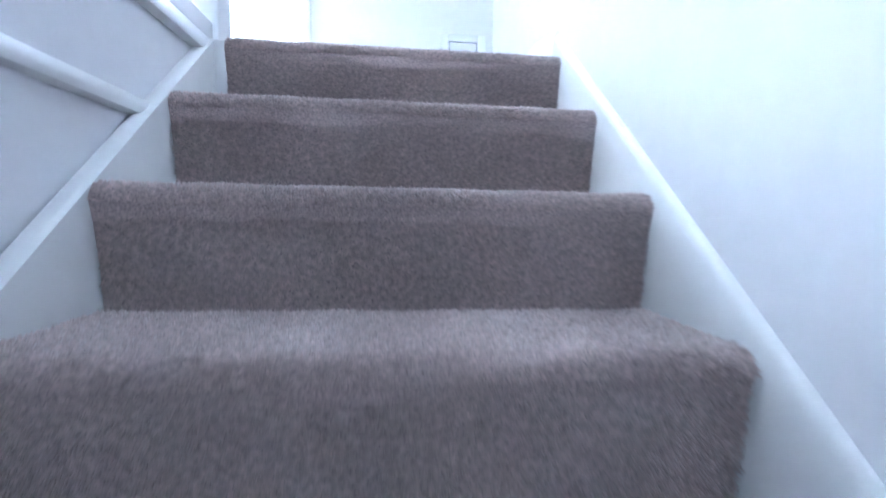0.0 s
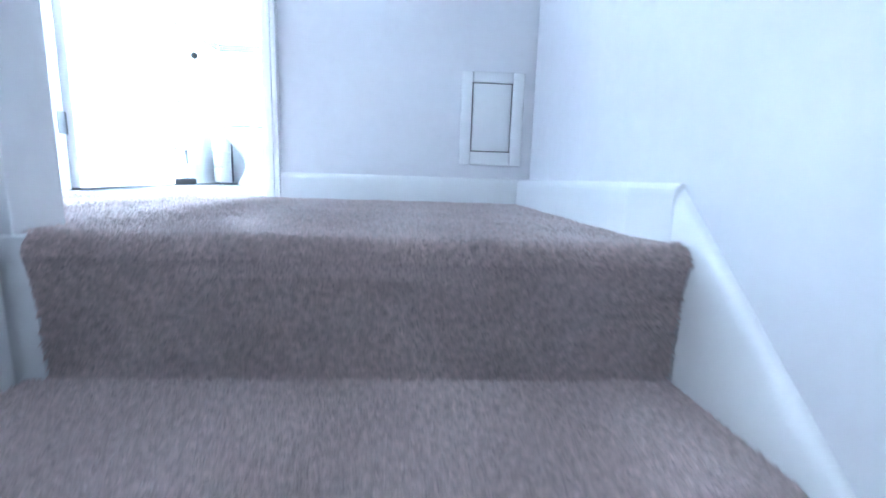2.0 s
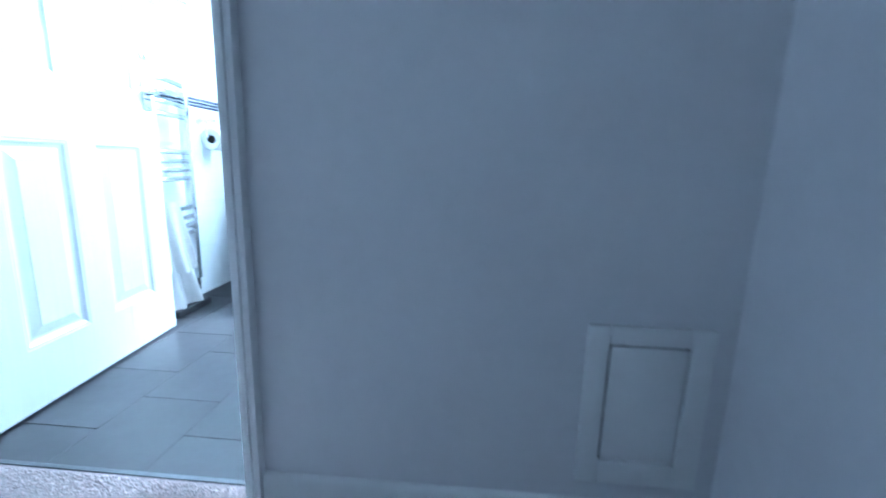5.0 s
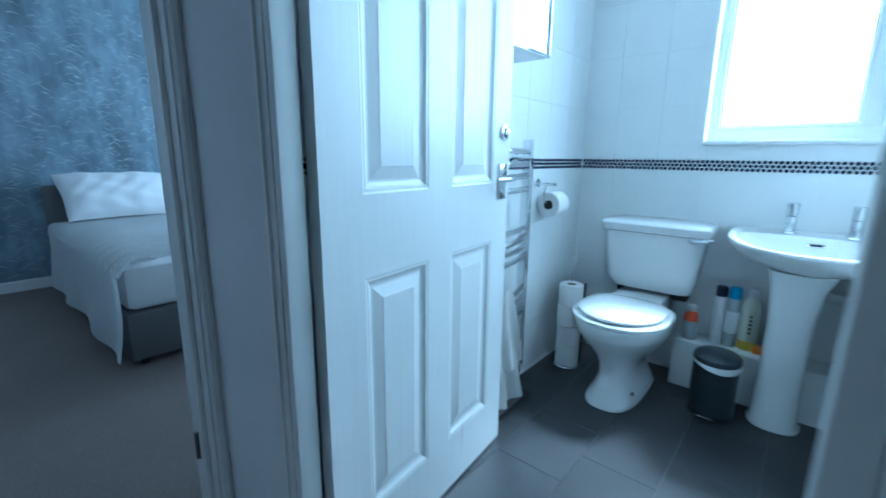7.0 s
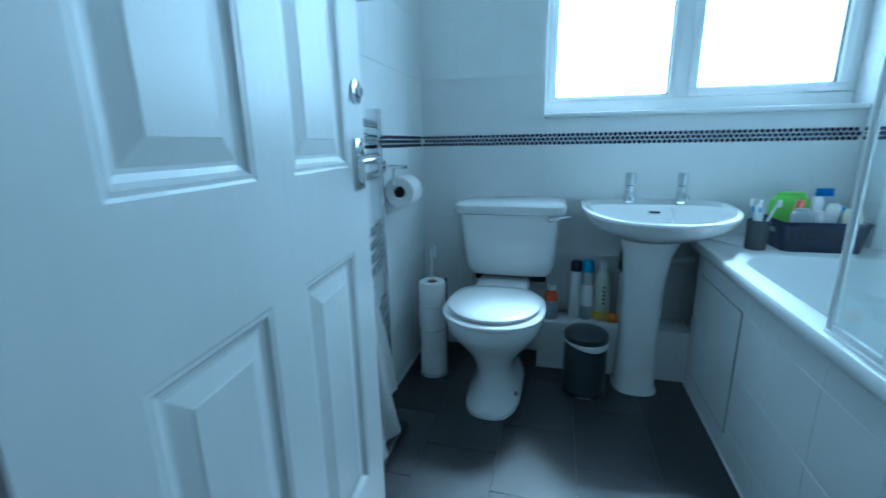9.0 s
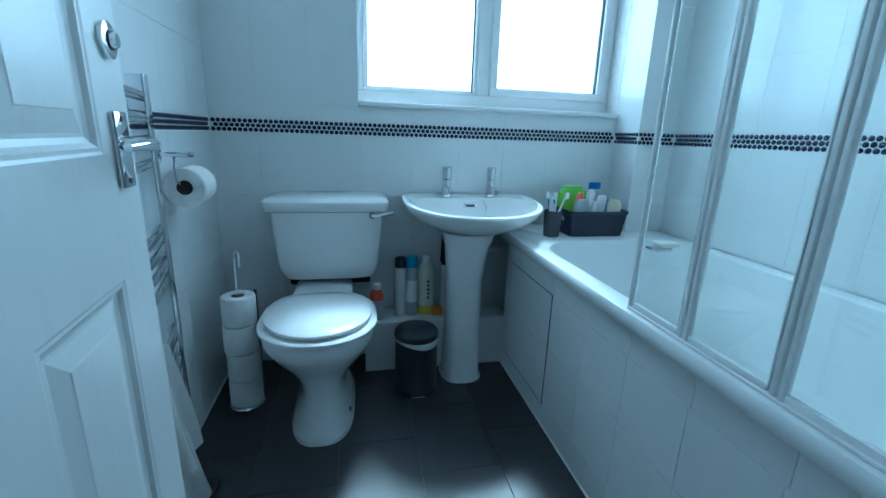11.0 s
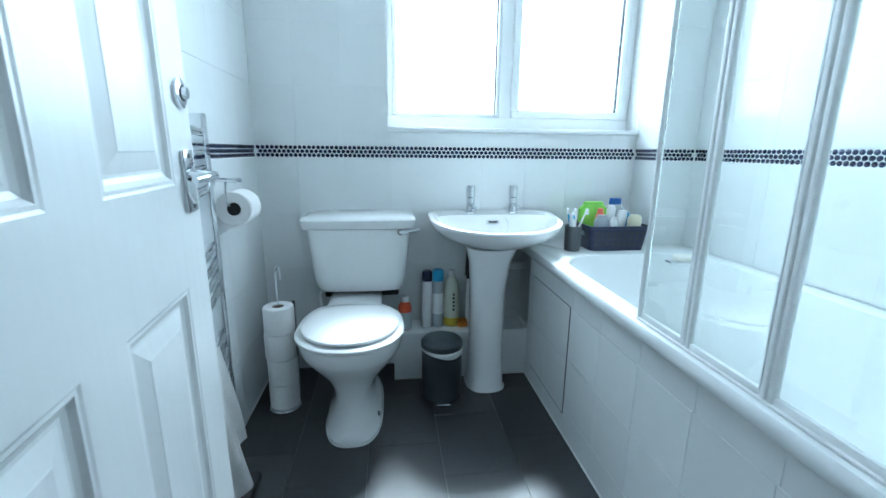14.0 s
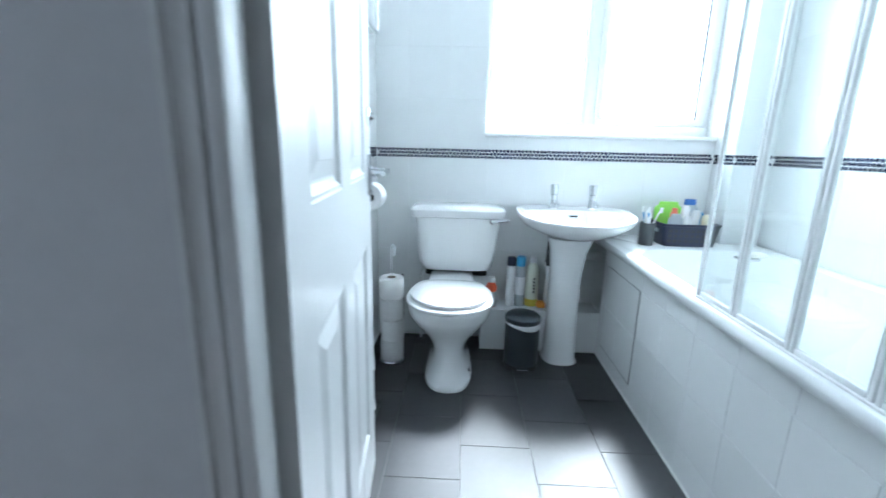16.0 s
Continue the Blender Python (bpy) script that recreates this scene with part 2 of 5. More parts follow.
floor_b = structure("floor_bathroom", boxes((LEFT - 0.02, RIGHT + 0.02, 0.06, BACK + 0.02, -0.2, -0.004)), M_JOINT,
                    "dark charcoal vinyl tile floor with thin pale joints", "floor")
floor_l = structure("floor_landing", boxes((BED_X0, WALL_R, EDGE + 0.03, 0.06, -0.2, -0.001), (BED_X0, -0.2, -3.6, EDGE + 0.03, -0.2, -0.001)),
                    M_CARPET, "taupe pile carpet on the landing", "floor")
structure("floor_bedroom", boxes((-4.5, BED_X0, -0.9, 2.0, -0.2, -0.002)), M_BEDCARPET, "beige carpet of the bedroom", "floor")
structure("floor_hall", boxes((-1.4, 0.9, -4.1, -0.9, -2.75, -2.535)), M_CARPET, "carpeted hall floor below the stairs", "floor")
structure("ceiling", boxes((-4.6, 0.9, -4.1, 2.1, TOP, TOP + 0.1)), M_CEIL, "plain white painted ceiling", "ceiling")

# wall between landing and bathroom
structure("wall_landing", boxes((OPEN_R + 0.0, WALL_R + 0.1, 0.0, FRONT - 0.006, -0.2, TOP), (BED_X1, OPEN_L, STRIP_Y, FRONT - 0.006, -0.2, TOP),
                                (OPEN_L, OPEN_R, 0.02, FRONT - 0.006, HEAD, TOP)), M_WALL,
          "plain pale grey painted plaster wall on the landing", "wall")
structure("wall_stairs", boxes((WALL_R, WALL_R + 0.12, -4.0, 0.0, -2.7, TOP)), M_WALL, "pale painted plaster wall beside the stairs", "wall")
# Unseen room and its doorway, added so the fill lamp reaches the landing.
structure("wall_bedroom_door", boxes((BED_X0, BED_X1, -4.0, -2.3, -0.2, TOP), (BED_X0, BED_X1, -1.5, -0.68, -0.2, TOP), (BED_X0, BED_X1, -2.3, -1.5, HEAD, TOP), (BED_X0, BED_X1, JAMB_Y - 0.06, FRONT, -0.2, TOP), (BED_X0, BED_X1, -0.68, JAMB_Y - 0.06, HEAD, TOP)),
          M_WALL, "painted plaster wall with the bedroom doorway and an added opening for fill light", "wall")
structure("wall_spare_room", boxes((-2.72, -2.6, -2.9, -1.0, -0.2, TOP), (-2.6, BED_X0, -2.9, -2.8, -0.2, TOP)), M_WALL, "added unseen wall that closes the room of the fill lamp", "wall")
structure("floor_spare_room", boxes((-2.6, BED_X0, -2.8, -1.0, -0.2, -0.002)), M_CARPET, "added unseen carpeted floor in the room of the fill lamp", "floor")
structure("wall_hall_end", boxes((-1.4, WALL_R, -4.0, -3.9, -2.7, TOP)), M_WALL, "plain wall that closes the stair hall", "wall")
structure("wall_hall_side", boxes((-1.4, -1.28, -3.9, -0.9, -2.7, -0.2)), M_WALL, "plain wall of the hall below", "wall")
structure("wall_bedroom_back", boxes((-4.52, -4.4, -1.0, 2.1, -0.2, TOP)), M_PAPERBLUE, "grey-blue wallpapered bedroom wall with pale plume print", "wall")
structure("wall_bedroom_south", boxes((-4.4, BED_X0, -1.0, -0.9, -0.2, TOP)), M_WALL, "plain painted bedroom wall", "wall")
structure("wall_bedroom_window", boxes((-4.4, -3.85, 2.0, 2.1, -0.2, TOP), (-2.55, BED_X0, 2.0, 2.1, -0.2, TOP), (-3.85, -2.55, 2.0, 2.1, -0.2, 0.95), (-3.85, -2.55, 2.0, 2.1, 2.05, TOP)),
          M_WALL, "plain painted bedroom wall with a window opening", "wall")

GB = 0.0018   # tile thickness over the grout bed
wall_back = structure("wall_back", boxes((LEFT - 0.2, WIN[0], BACK + GB, 2.0, -0.2, TOP), (WIN[1], RIGHT + 0.1, BACK + GB, 2.0, -0.2, TOP),
                                         (WIN[0], WIN[1], BACK + GB, 2.0, -0.2, WIN[2] - 0.018), (WIN[0], WIN[1], BACK + GB, 2.0, WIN[3], TOP)),
                      M_GROUT, "white tiled bathroom wall with a navy mosaic band and a window", "wall")
wall_left = structure("wall_left", boxes((BED_X0, LEFT - GB, FRONT, BACK + GB, -0.2, TOP)), M_GROUT, "white tiled bathroom wall behind a towel rail", "wall")
wall_right = structure("wall_right", boxes((RIGHT + GB, WALL_R + 0.12, FRONT - 0.006, BACK + GB, -0.2, TOP)), M_GROUT, "white tiled wall beside the bath", "wall")
wall_front = structure("wall_front", boxes((BED_X0, OPEN_L - 0.03, FRONT - 0.006, FRONT, -0.01, TOP), (OPEN_R + 0.03, RIGHT + GB, FRONT - 0.006, FRONT, -0.01, TOP), (OPEN_L - 0.03, OPEN_R + 0.03, FRONT - 0.006, FRONT, HEAD + 0.03, TOP)),
                       M_GROUT, "white inner face of the bathroom door wall", "wall")
pier = structure("wall_pier", boxes((WIN[1] + GB, RIGHT + GB, 1.663 + GB, BACK + GB, 0.4, TOP)), M_GROUT, "white tiled boxed pier in the corner beside the window", "wall")
ledge = structure("pipe_boxing", boxes((-0.559 + GB, 0.03, 1.684 + GB, BACK + GB, -0.003, 0.208 - GB)), M_GROUT, "low white tiled pipe boxing along the wall behind the basin", "ledge")

# architraves, linings, stops, skirtings


def moulding(bm, a, b, up):
    """A moulded bar from a to b; up turns (across, out) of its section into places."""
    sec = [(0, 0), (0, 0.012), (0.004, 0.016), (0.016, 0.016), (0.02, 0.011), (0.04, 0.014), (0.045, 0.02), (0.058, 0.02), (0.062, 0.016), (0.062, 0)]
    loft(bm, [[Vector(a) + up(s, o) for s, o in sec], [Vector(b) + up(s, o) for s, o in sec]])
    return bm


def door_frame(name, label, pieces):
    fr = thing(name, (0, 0, 0), label, "door frame")
    fr["kind"] = "structure"
    for nm, bm in pieces:
        part(nm, bm, M_GLOSS, fr)
    return fr


bath_frame = door_frame("door_frame_1", "white gloss painted bathroom door frame with moulded architraves", [
    ("architrave", moulding(bmesh.new(), (OPEN_L + 0.004, STRIP_Y, 0), (OPEN_L + 0.004, STRIP_Y, HEAD), lambda s, o: Vector((-s * 0.55, -o * 0.8, 0)))),
    ("architrave", moulding(bmesh.new(), (OPEN_R + 0.002, 0.0, 0), (OPEN_R + 0.002, 0.0, HEAD + 0.06), lambda s, o: Vector((s * 0.45, -o, 0)))),
    ("architrave", moulding(bmesh.new(), (OPEN_L - 0.03, 0.02, HEAD + 0.002), (OPEN_R - 0.0, 0.02, HEAD + 0.002), lambda s, o: Vector((0, -o, s)))),
    ("lining", boxes((OPEN_L + 0.006, OPEN_L + 0.026, STRIP_Y - 0.013, 0.118, 0, HEAD), bevel=0.005)),
    ("lining", boxes((OPEN_R - 0.012, OPEN_R + 0.002, -0.004, 0.122, 0, HEAD), bevel=0.002)),
    ("lining", boxes((OPEN_L + 0.026, OPEN_R - 0.012, 0.012, 0.122, HEAD - 0.022, HEAD), bevel=0.002)),
    ("door_stop", boxes((OPEN_R - 0.041, OPEN_R - 0.012, 0.05, 0.082, 0, HEAD - 0.022), bevel=0.002))])
bed_frame = door_frame("door_frame_2", "white gloss painted bedroom door frame with moulded architraves", [
    ("architrave", moulding(bmesh.new(), (BED_X1, JAMB_Y - 0.07, 0), (BED_X1, JAMB_Y - 0.07, HEAD + 0.05), lambda s, o: Vector((o, s, 0)))),
    ("architrave", moulding(bmesh.new(), (BED_X1, -0.68, 0), (BED_X1, -0.68, HEAD + 0.05), lambda s, o: Vector((o, -s, 0)))),
    ("architrave", moulding(bmesh.new(), (BED_X1, -0.68, HEAD), (BED_X1, JAMB_Y - 0.07, HEAD), lambda s, o: Vector((o, 0, s)))),
    ("lining", boxes((BED_X0 - 0.01, BED_X1 + 0.004, JAMB_Y - 0.076, JAMB_Y - 0.058, 0, HEAD), bevel=0.002)),
    ("lining", boxes((BED_X0 - 0.01, BED_X1 + 0.004, -0.682, -0.66, 0, HEAD), bevel=0.002)),
    ("door_stop", boxes((BED_X1 - 0.06, BED_X1 - 0.03, JAMB_Y - 0.088, JAMB_Y - 0.076, 0, HEAD), bevel=0.002))])


def skirting(name, a, b, out, h=0.084, d=0.024, d_end=None, label="white gloss painted skirting board"):
    """A board along the foot of a wall from a to b, standing out of it, with a rounded top."""
    a, b, out = Vector((*a, 0)), Vector((*b, 0)), Vector((*out, 0))
    rings = []
    for p, q in ((a, d), (b, d_end or d)):
        sec = [(0, 0), (q, 0), (q, h * 0.82), (q - 0.001, h * 0.9), (q - 0.0035, h * 0.96), (q - 0.008, h), (0, h)]
        rings.append([p + out * o + Vector((0, 0, z)) for o, z in sec])
    bm = bmesh.new()
    loft(bm, rings)
    return structure(name, bm, M_GLOSS, label, "skirting", smooth=False)


skirting("baseboard", (OPEN_R + 0.031, 0.0), (WALL_R, 0.0), (0, -1), h=0.086, d=0.012)
skirting("baseboard", (WALL_R, -0.012), (WALL_R, EDGE + 0.12), (-1, 0), h=0.086, d=0.044)
skirting("baseboard", (WALL_R, EDGE + 0.12), (WALL_R, EDGE + 0.04), (-1, 0), h=0.086, d=0.044, d_end=0.015)
skirting("baseboard", (BED_X1 + 0.02, STRIP_Y), (OPEN_L - 0.032, STRIP_Y), (0, -1), d=0.014)
skirting("baseboard", (-4.4, -0.9), (-4.4, 2.0), (1, 0), h=0.075, d=0.018, label="white skirting board below the wallpaper")


# ---- stairs ----
def step_rings(x0, x1, k):
    """The carpet over one step: riser k below the landing with a rounded, slightly overhanging nosing, and the tread behind it."""
    y, z = EDGE - k * GO, -k * RISE
    r = 0.026
    sec = [(y + GO + 0.03, z - 0.03), (y + 0.004, z - RISE)]
    sec += [(y + 0.002, z - RISE * 0.6), (y - 0.005, z - 0.06)]
    for i in range(7):
        a = math.pi * (1.0 + 0.0) - math.pi / 2 * i / 6
        sec.append((y + 0.012 + math.cos(a) * r, z - r + math.sin(a) * r))
    sec.append((y + GO + 0.03, z))
    return sec


stairs = thing("staircase", (0.3, EDGE, -2.535), "closed-tread staircase in taupe pile carpet with white strings", "staircase")
stairs["kind"] = "structure"
def tuck(u, z, k):
    """Across the step: the carpet narrows a little from the nosing to the foot of the riser."""
    low = min(1, max(0, (-k * RISE - z) / RISE))
    return (SX0 + (0.008 * low if k else 0.024)) * (1 - u) + (SX1 - 0.008 * low) * u


for k in range(STEPS):
    bm = bmesh.new()
    sec = step_rings(SX0, SX1, k)
    nx = 24
    loft(bm, [[(tuck(i / nx, z, k), y + 0.0015 * math.sin(9.0 * i / nx + k * 2), z + 0.0015 * math.sin(7.0 * i / nx + k)) for y, z in sec] for i in range(nx + 1)])
    part("step", bm, M_CARPET, stairs, "carpeted step with a rounded nosing")


def string_board(x_in, x_out, lift_in, lift_out, y_top, top):
    """A sloping string board along the nosings, its rounded top falling towards the steps."""
    bm, rings = bmesh.new(), []
    y_end = EDGE - GO * (STEPS + 1)
    for y in (y_top, y_top - 0.02, y_top - 0.045, y_top - 0.09, y_end):
        z = (y - EDGE) * RISE / GO
        zi, zo = min(z + lift_in, top), min(z + lift_out, top)
        rings.append([(x_in, y, z - 0.42), (x_in, y, zi)] + [(x_in + (x_out - x_in) * u, y, zi + (zo - zi) * v) for u, v in ((0.12, 0.4), (0.35, 0.75), (0.7, 0.95), (1, 1))] + [(x_out, y, z - 0.42)])
    return loft(bm, rings)


part("string", string_board(SX1 - 0.0035, WALL_R, 0.02, 0.044, EDGE + 0.045, 0.083), M_GLOSS, stairs, "white painted wall string")
part("string", string_board(SX0 + 0.003, SX0 - 0.022, 0.004, 0.014, EDGE - 0.02, 0.0), M_GLOSS, stairs, "white painted outer string")
part("apron", boxes((-0.185, -0.17, -3.6, EDGE - 0.02, -0.222, -0.045)), M_WALL, stairs, "white painted apron under the landing edge")
part("trim", boxes((-0.19, -0.145, -3.6, EDGE - 0.02, -0.05, -0.012), bevel=0.008), M_GLOSS, stairs, "rounded white landing edge trim")
part("trim", boxes((-0.19, -0.15, -3.6, EDGE - 0.02, -0.258, -0.224), bevel=0.012), M_GLOSS, stairs, "rounded white lower trim")
part("spandrel", boxes((-0.2, -0.172, -3.6, EDGE - 0.02, -2.535, -0.256)), M_WALL, stairs, "white painted panel beside the stairs")

rail = thing("balustrade", (-0.17, EDGE, 0), "white painted balustrade with square balusters and a newel post", "balustrade")
rail["kind"] = "structure"
bm = boxes((-0.222, -0.138, EDGE + 0.0, EDGE + 0.084, -0.02, 1.02), bevel=0.005)
newel = part("newel_post", bm, M_GLOSS, rail, "square white newel post")
part("drop", boxes((-0.222, SX0 + 0.026, EDGE - 0.003, EDGE + 0.08, -0.45, -0.004), bevel=0.003), M_GLOSS, newel, "white newel foot below the landing")
part("cap", boxes((-0.232, -0.128, EDGE - 0.01, EDGE + 0.094, 1.02, 1.05), bevel=0.008), M_GLOSS, newel)
part("base_rail", boxes((-0.2, -0.15, -3.6, EDGE + 0.0, -0.012, 0.035), bevel=0.005), M_GLOSS, rail)
part("handrail", boxes((-0.2, -0.14, -3.6, EDGE + 0.0, 0.9, 0.95), bevel=0.012), M_GLOSS, rail)
for i in range(20):
    y = EDGE - 0.16 - 0.125 * i
    part("baluster", boxes((-0.19, -0.158, y - 0.016, y + 0.016, 0.035, 0.9), bevel=0.003), M_GLOSS, rail)

HX = 0.008
hatch = thing("access_hatch", (0.595, 0, 0.13), "small white painted access hatch low on the wall", "hatch")
for r in ((0.486, 0.522, 0.13, 0.43), (0.656, 0.695, 0.13, 0.43), (0.522, 0.656, 0.13, 0.174), (0.522, 0.656, 0.397, 0.43)):
    part("frame", boxes((r[0] + HX, r[1] + HX, -0.014, 0.002, r[2], r[3]), bevel=0.003), M_GLOSS, hatch)
part("shadow_gap", boxes((0.519 + HX, 0.66 + HX, -0.004, 0.001, 0.171, 0.4)), M_SHADE, hatch, "near-black sheet painted as shade in the hatch gap")
part("door", boxes((0.5255 + HX, 0.653 + HX, -0.011, -0.002, 0.1775, 0.394), bevel=0.002), M_GLOSS, hatch)

# ---- bathroom door ----
DW, DH, DT = 0.727, 1.965, 0.03
door_at = Matrix.Translation((-0.848, 0.132, 0.008)) @ Matrix.Rotation(radians(95.3), 4, "Z") @ Matrix.Translation((0, DT, 0))


def door_face(bm, side):
    """One panelled face of the leaf: six sunk fields, each with a moulded edge and a raised middle."""
    us = [(0.106, 0.318), (0.414, 0.628)]
    vs = [(0.166, 0.717), (0.887, 1.53), (1.63, 1.85)]
    w0 = 0.0 if side > 0 else -DT
    gu = [0, us[0][0], us[0][1], us[1][0], us[1][1], DW]
    gv = [0, vs[0][0], vs[0][1], vs[1][0], vs[1][1], vs[2][0], vs[2][1], DH]
    for i in range(5):
        for j in range(7):
            a, b, c, d = gu[i], gu[i + 1], gv[j], gv[j + 1]
            if i % 2 and j % 2:
                rings = []
                for inset, depth in ((0, 0), (0.004, 0.0015), (0.009, 0.0015), (0.015, 0.007), (0.022, 0.0095), (0.027, 0.0095), (0.052, 0.003), (0.054, 0.002)):
                    w = w0 - side * depth
                    rings.append([(a + inset, w, c + inset), (b - inset, w, c + inset), (b - inset, w, d - inset), (a + inset, w, d - inset)])
                loft(bm, rings, False)
                bm.faces.new([bm.verts.new(p) for p in rings[-1]])
            else:
                bm.faces.new([bm.verts.new(p) for p in ((a, w0, c), (b, w0, c), (b, w0, d), (a, w0, d))])


def leaf_mesh():
    bm = bmesh.new()
    door_face(bm, -1)
    door_face(bm, 1)
    for q in (((0, 0), (0, DH)), ((0, DH), (DW, DH)), ((DW, DH), (DW, 0)), ((DW, 0), (0, 0))):
        (a, b), (c, d) = q
        bm.faces.new([bm.verts.new(p) for p in ((a, 0, b), (a, -DT, b), (c, -DT, d), (c, 0, d))])
    bmesh.ops.remove_doubles(bm, verts=bm.verts, dist=1e-5)
    return bm


def placed(bm, m):
    bmesh.ops.transform(bm, matrix=m, verts=bm.verts)
    return bm


door = thing("door_1", (OPEN_L, FRONT, 0.008), "white moulded six-panel bathroom door standing open", "door")
door["kind"] = "structure"
part("leaf", placed(leaf_mesh(), door_at), M_DOOR, door, "", False)
HF = -DT   # face towards the room


def handle_set(side):
    """Backplate and lever on one face of the leaf."""
    f = HF if side < 0 else 0.0
    bm = bmesh.new()
    box(bm, 0.658, 0.7, f + side * 0.008, f, 0.838, 0.943, bevel=0.003)
    plate = part("backplate", placed(bm, door_at), M_CHROME, door, "chrome lever handle backplate")
    bm = bmesh.new()
    tube(bm, [(0.68, f, 0.9), (0.68, f + side * 0.035, 0.9), (0.674, f + side * 0.045, 0.9), (0.655, f + side * 0.05, 0.9), (0.615, f + side * 0.05, 0.901), (0.575, f + side * 0.046, 0.899)],
         [0.012, 0.0075, 0.0078, 0.0078, 0.007, 0.0055], 12)
    part("door_handle", placed(bm, door_at), M_CHROME, door, "chrome lever handle")
    bm = bmesh.new()
    for z in (0.848, 0.933):
        tube(bm, [(0.679, f + side * 0.008, z), (0.679, f + side * 0.0095, z)], 0.004, 10)
    part("screw", placed(bm, door_at), M_STEEL, plate)


handle_set(-1)
bm = bmesh.new()
tube(bm, [(0.686, HF, 1.034), (0.686, HF - 0.006, 1.034), (0.686, HF - 0.0075, 1.034)], [0.024, 0.024, 0.02], 28)
rose = part("lock_rose", placed(bm, door_at), M_CHROME, door, "round chrome bathroom lock rose")
bm = bmesh.new()
tube(bm, [(0.686, HF - 0.007, 1.034), (0.686, HF - 0.015, 1.034)], [0.0105, 0.0095], 20)
part("thumb_turn", placed(bm, door_at), M_CHROME, rose, "chrome thumb turn")
bm = bmesh.new()
tube(bm, [(0.686, HF - 0.0072, 1.034), (0.686, HF - 0.0086, 1.034)], 0.0135, 20)
part("recess", placed(bm, door_at), M_BLACK, rose, "black lock recess")
for z in (0.23, 1.76):
    bm = boxes((OPEN_L + 0.026, OPEN_L + 0.028, FRONT - 0.034, FRONT - 0.004, z - 0.038, z + 0.038))
    tube(bm, [(-0.872, 0.1255, z - 0.038), (-0.872, 0.1255, z + 0.038)], 0.0055, 10)
    part("hinge", bm, M_STEEL, door, "dark steel butt hinge")
for z in (0.205, 1.72):
    bm = boxes((BED_X0 + 0.03, BED_X0 + 0.063, JAMB_Y - 0.079, JAMB_Y - 0.0765, z - 0.038, z + 0.038))
    tube(bm, [(BED_X0 + 0.027, JAMB_Y - 0.081, z - 0.038), (BED_X0 + 0.027, JAMB_Y - 0.081, z + 0.038)], 0.0055, 10)
    part("hinge", bm, M_STEEL, bed_frame, "dark steel butt hinge")
structure("threshold_strip", boxes((OPEN_L + 0.026, OPEN_R - 0.012, 0.052, 0.064, -0.003, 0.002), bevel=0.001), M_STEEL, "thin metal strip between carpet and vinyl", "threshold")

# ---- window ----
win = thing("window_1", (-0.03, 1.93, 1.045), "white two-light bathroom window over the basin", "window")
win["kind"] = "structure"
FY = 1.918
part("window_sill", boxes((WIN[0] + 0.001, WIN[1] - 0.001, BACK - 0.02, FY + 0.004, WIN[2] - 0.018, WIN[2]), bevel=0.004), M_UPVC, win, "white window board")
bm = bmesh.new()
for r in ((WIN[0], WIN[1], WIN[2], WIN[2] + 0.05), (WIN[0], WIN[1], WIN[3] - 0.05, WIN[3]), (WIN[0], WIN[0] + 0.022, WIN[2] + 0.05, WIN[3] - 0.05), (WIN[1] - 0.032, WIN[1], WIN[2] + 0.05, WIN[3] - 0.05), (-0.088, -0.036, WIN[2] + 0.05, WIN[3] - 0.05)):
    box(bm, r[0], r[1], FY, FY + 0.06, r[2], r[3], bevel=0.004)
part("window_frame", bm, M_UPVC, win)


def sash(x0, x1, z0, z1, bar, y):
    bm = bmesh.new()
    for r in ((x0, x1, z0, z0 + bar), (x0, x1, z1 - bar, z1), (x0, x0 + bar, z0 + bar, z1 - bar), (x1 - bar, x1, z0 + bar, z1 - bar)):
        box(bm, r[0], r[1], y, y + 0.05, r[2], r[3], bevel=0.004)
    s = part("sash", bm, M_UPVC, win)
    bm = bmesh.new()
    x0, x1, z0, z1 = x0 + bar, x1 - bar, z0 + bar, z1 - bar
    for r in ((x0, x1, z0, z0 + 0.004), (x0, x1, z1 - 0.004, z1), (x0, x0 + 0.004, z0 + 0.004, z1 - 0.004), (x1 - 0.004, x1, z0 + 0.004, z1 - 0.004)):
        box(bm, r[0], r[1], y + 0.012, y + 0.03, r[2], r[3])
    part("gasket", bm, M_SEAL, s, "dark glazing gasket")
    p = part("pane", boxes((x0 + 0.002, x1 - 0.002, y + 0.018, y + 0.024, z0 + 0.002, z1 - 0.002)), M_FROST, s, "clear glass pane", False)
    p.visible_shadow = False


sash(-0.547, -0.088, 1.095, 2.07, 0.014, FY + 0.004)
sash(-0.036, 0.476, 1.095, 2.07, 0.03, FY - 0.012)

# ---- bath ----
RIM, BX = 0.572, 0.012
bath = thing("bath", (0.34, 0.97, 0), "white acrylic bath with a rolled rim", "bath")
y0, y1, x0, x1 = FRONT + 0.001, 1.826, BX - 0.022, RIGHT - 0.001


def rect_ring(ax, bx, ay, by, z, r, n=8):
    """A rounded rectangle, corner by corner."""
    pts = []
    for cx, cy, a0 in ((bx - r, by - r, 0), (ax + r, by - r, 90), (ax + r, ay + r, 180), (bx - r, ay + r, 270)):
        for i in range(n):
            a = radians(a0 + 90 * i / (n - 1))
            pts.append((cx + r * math.cos(a), cy + r * math.sin(a), z))
    return pts


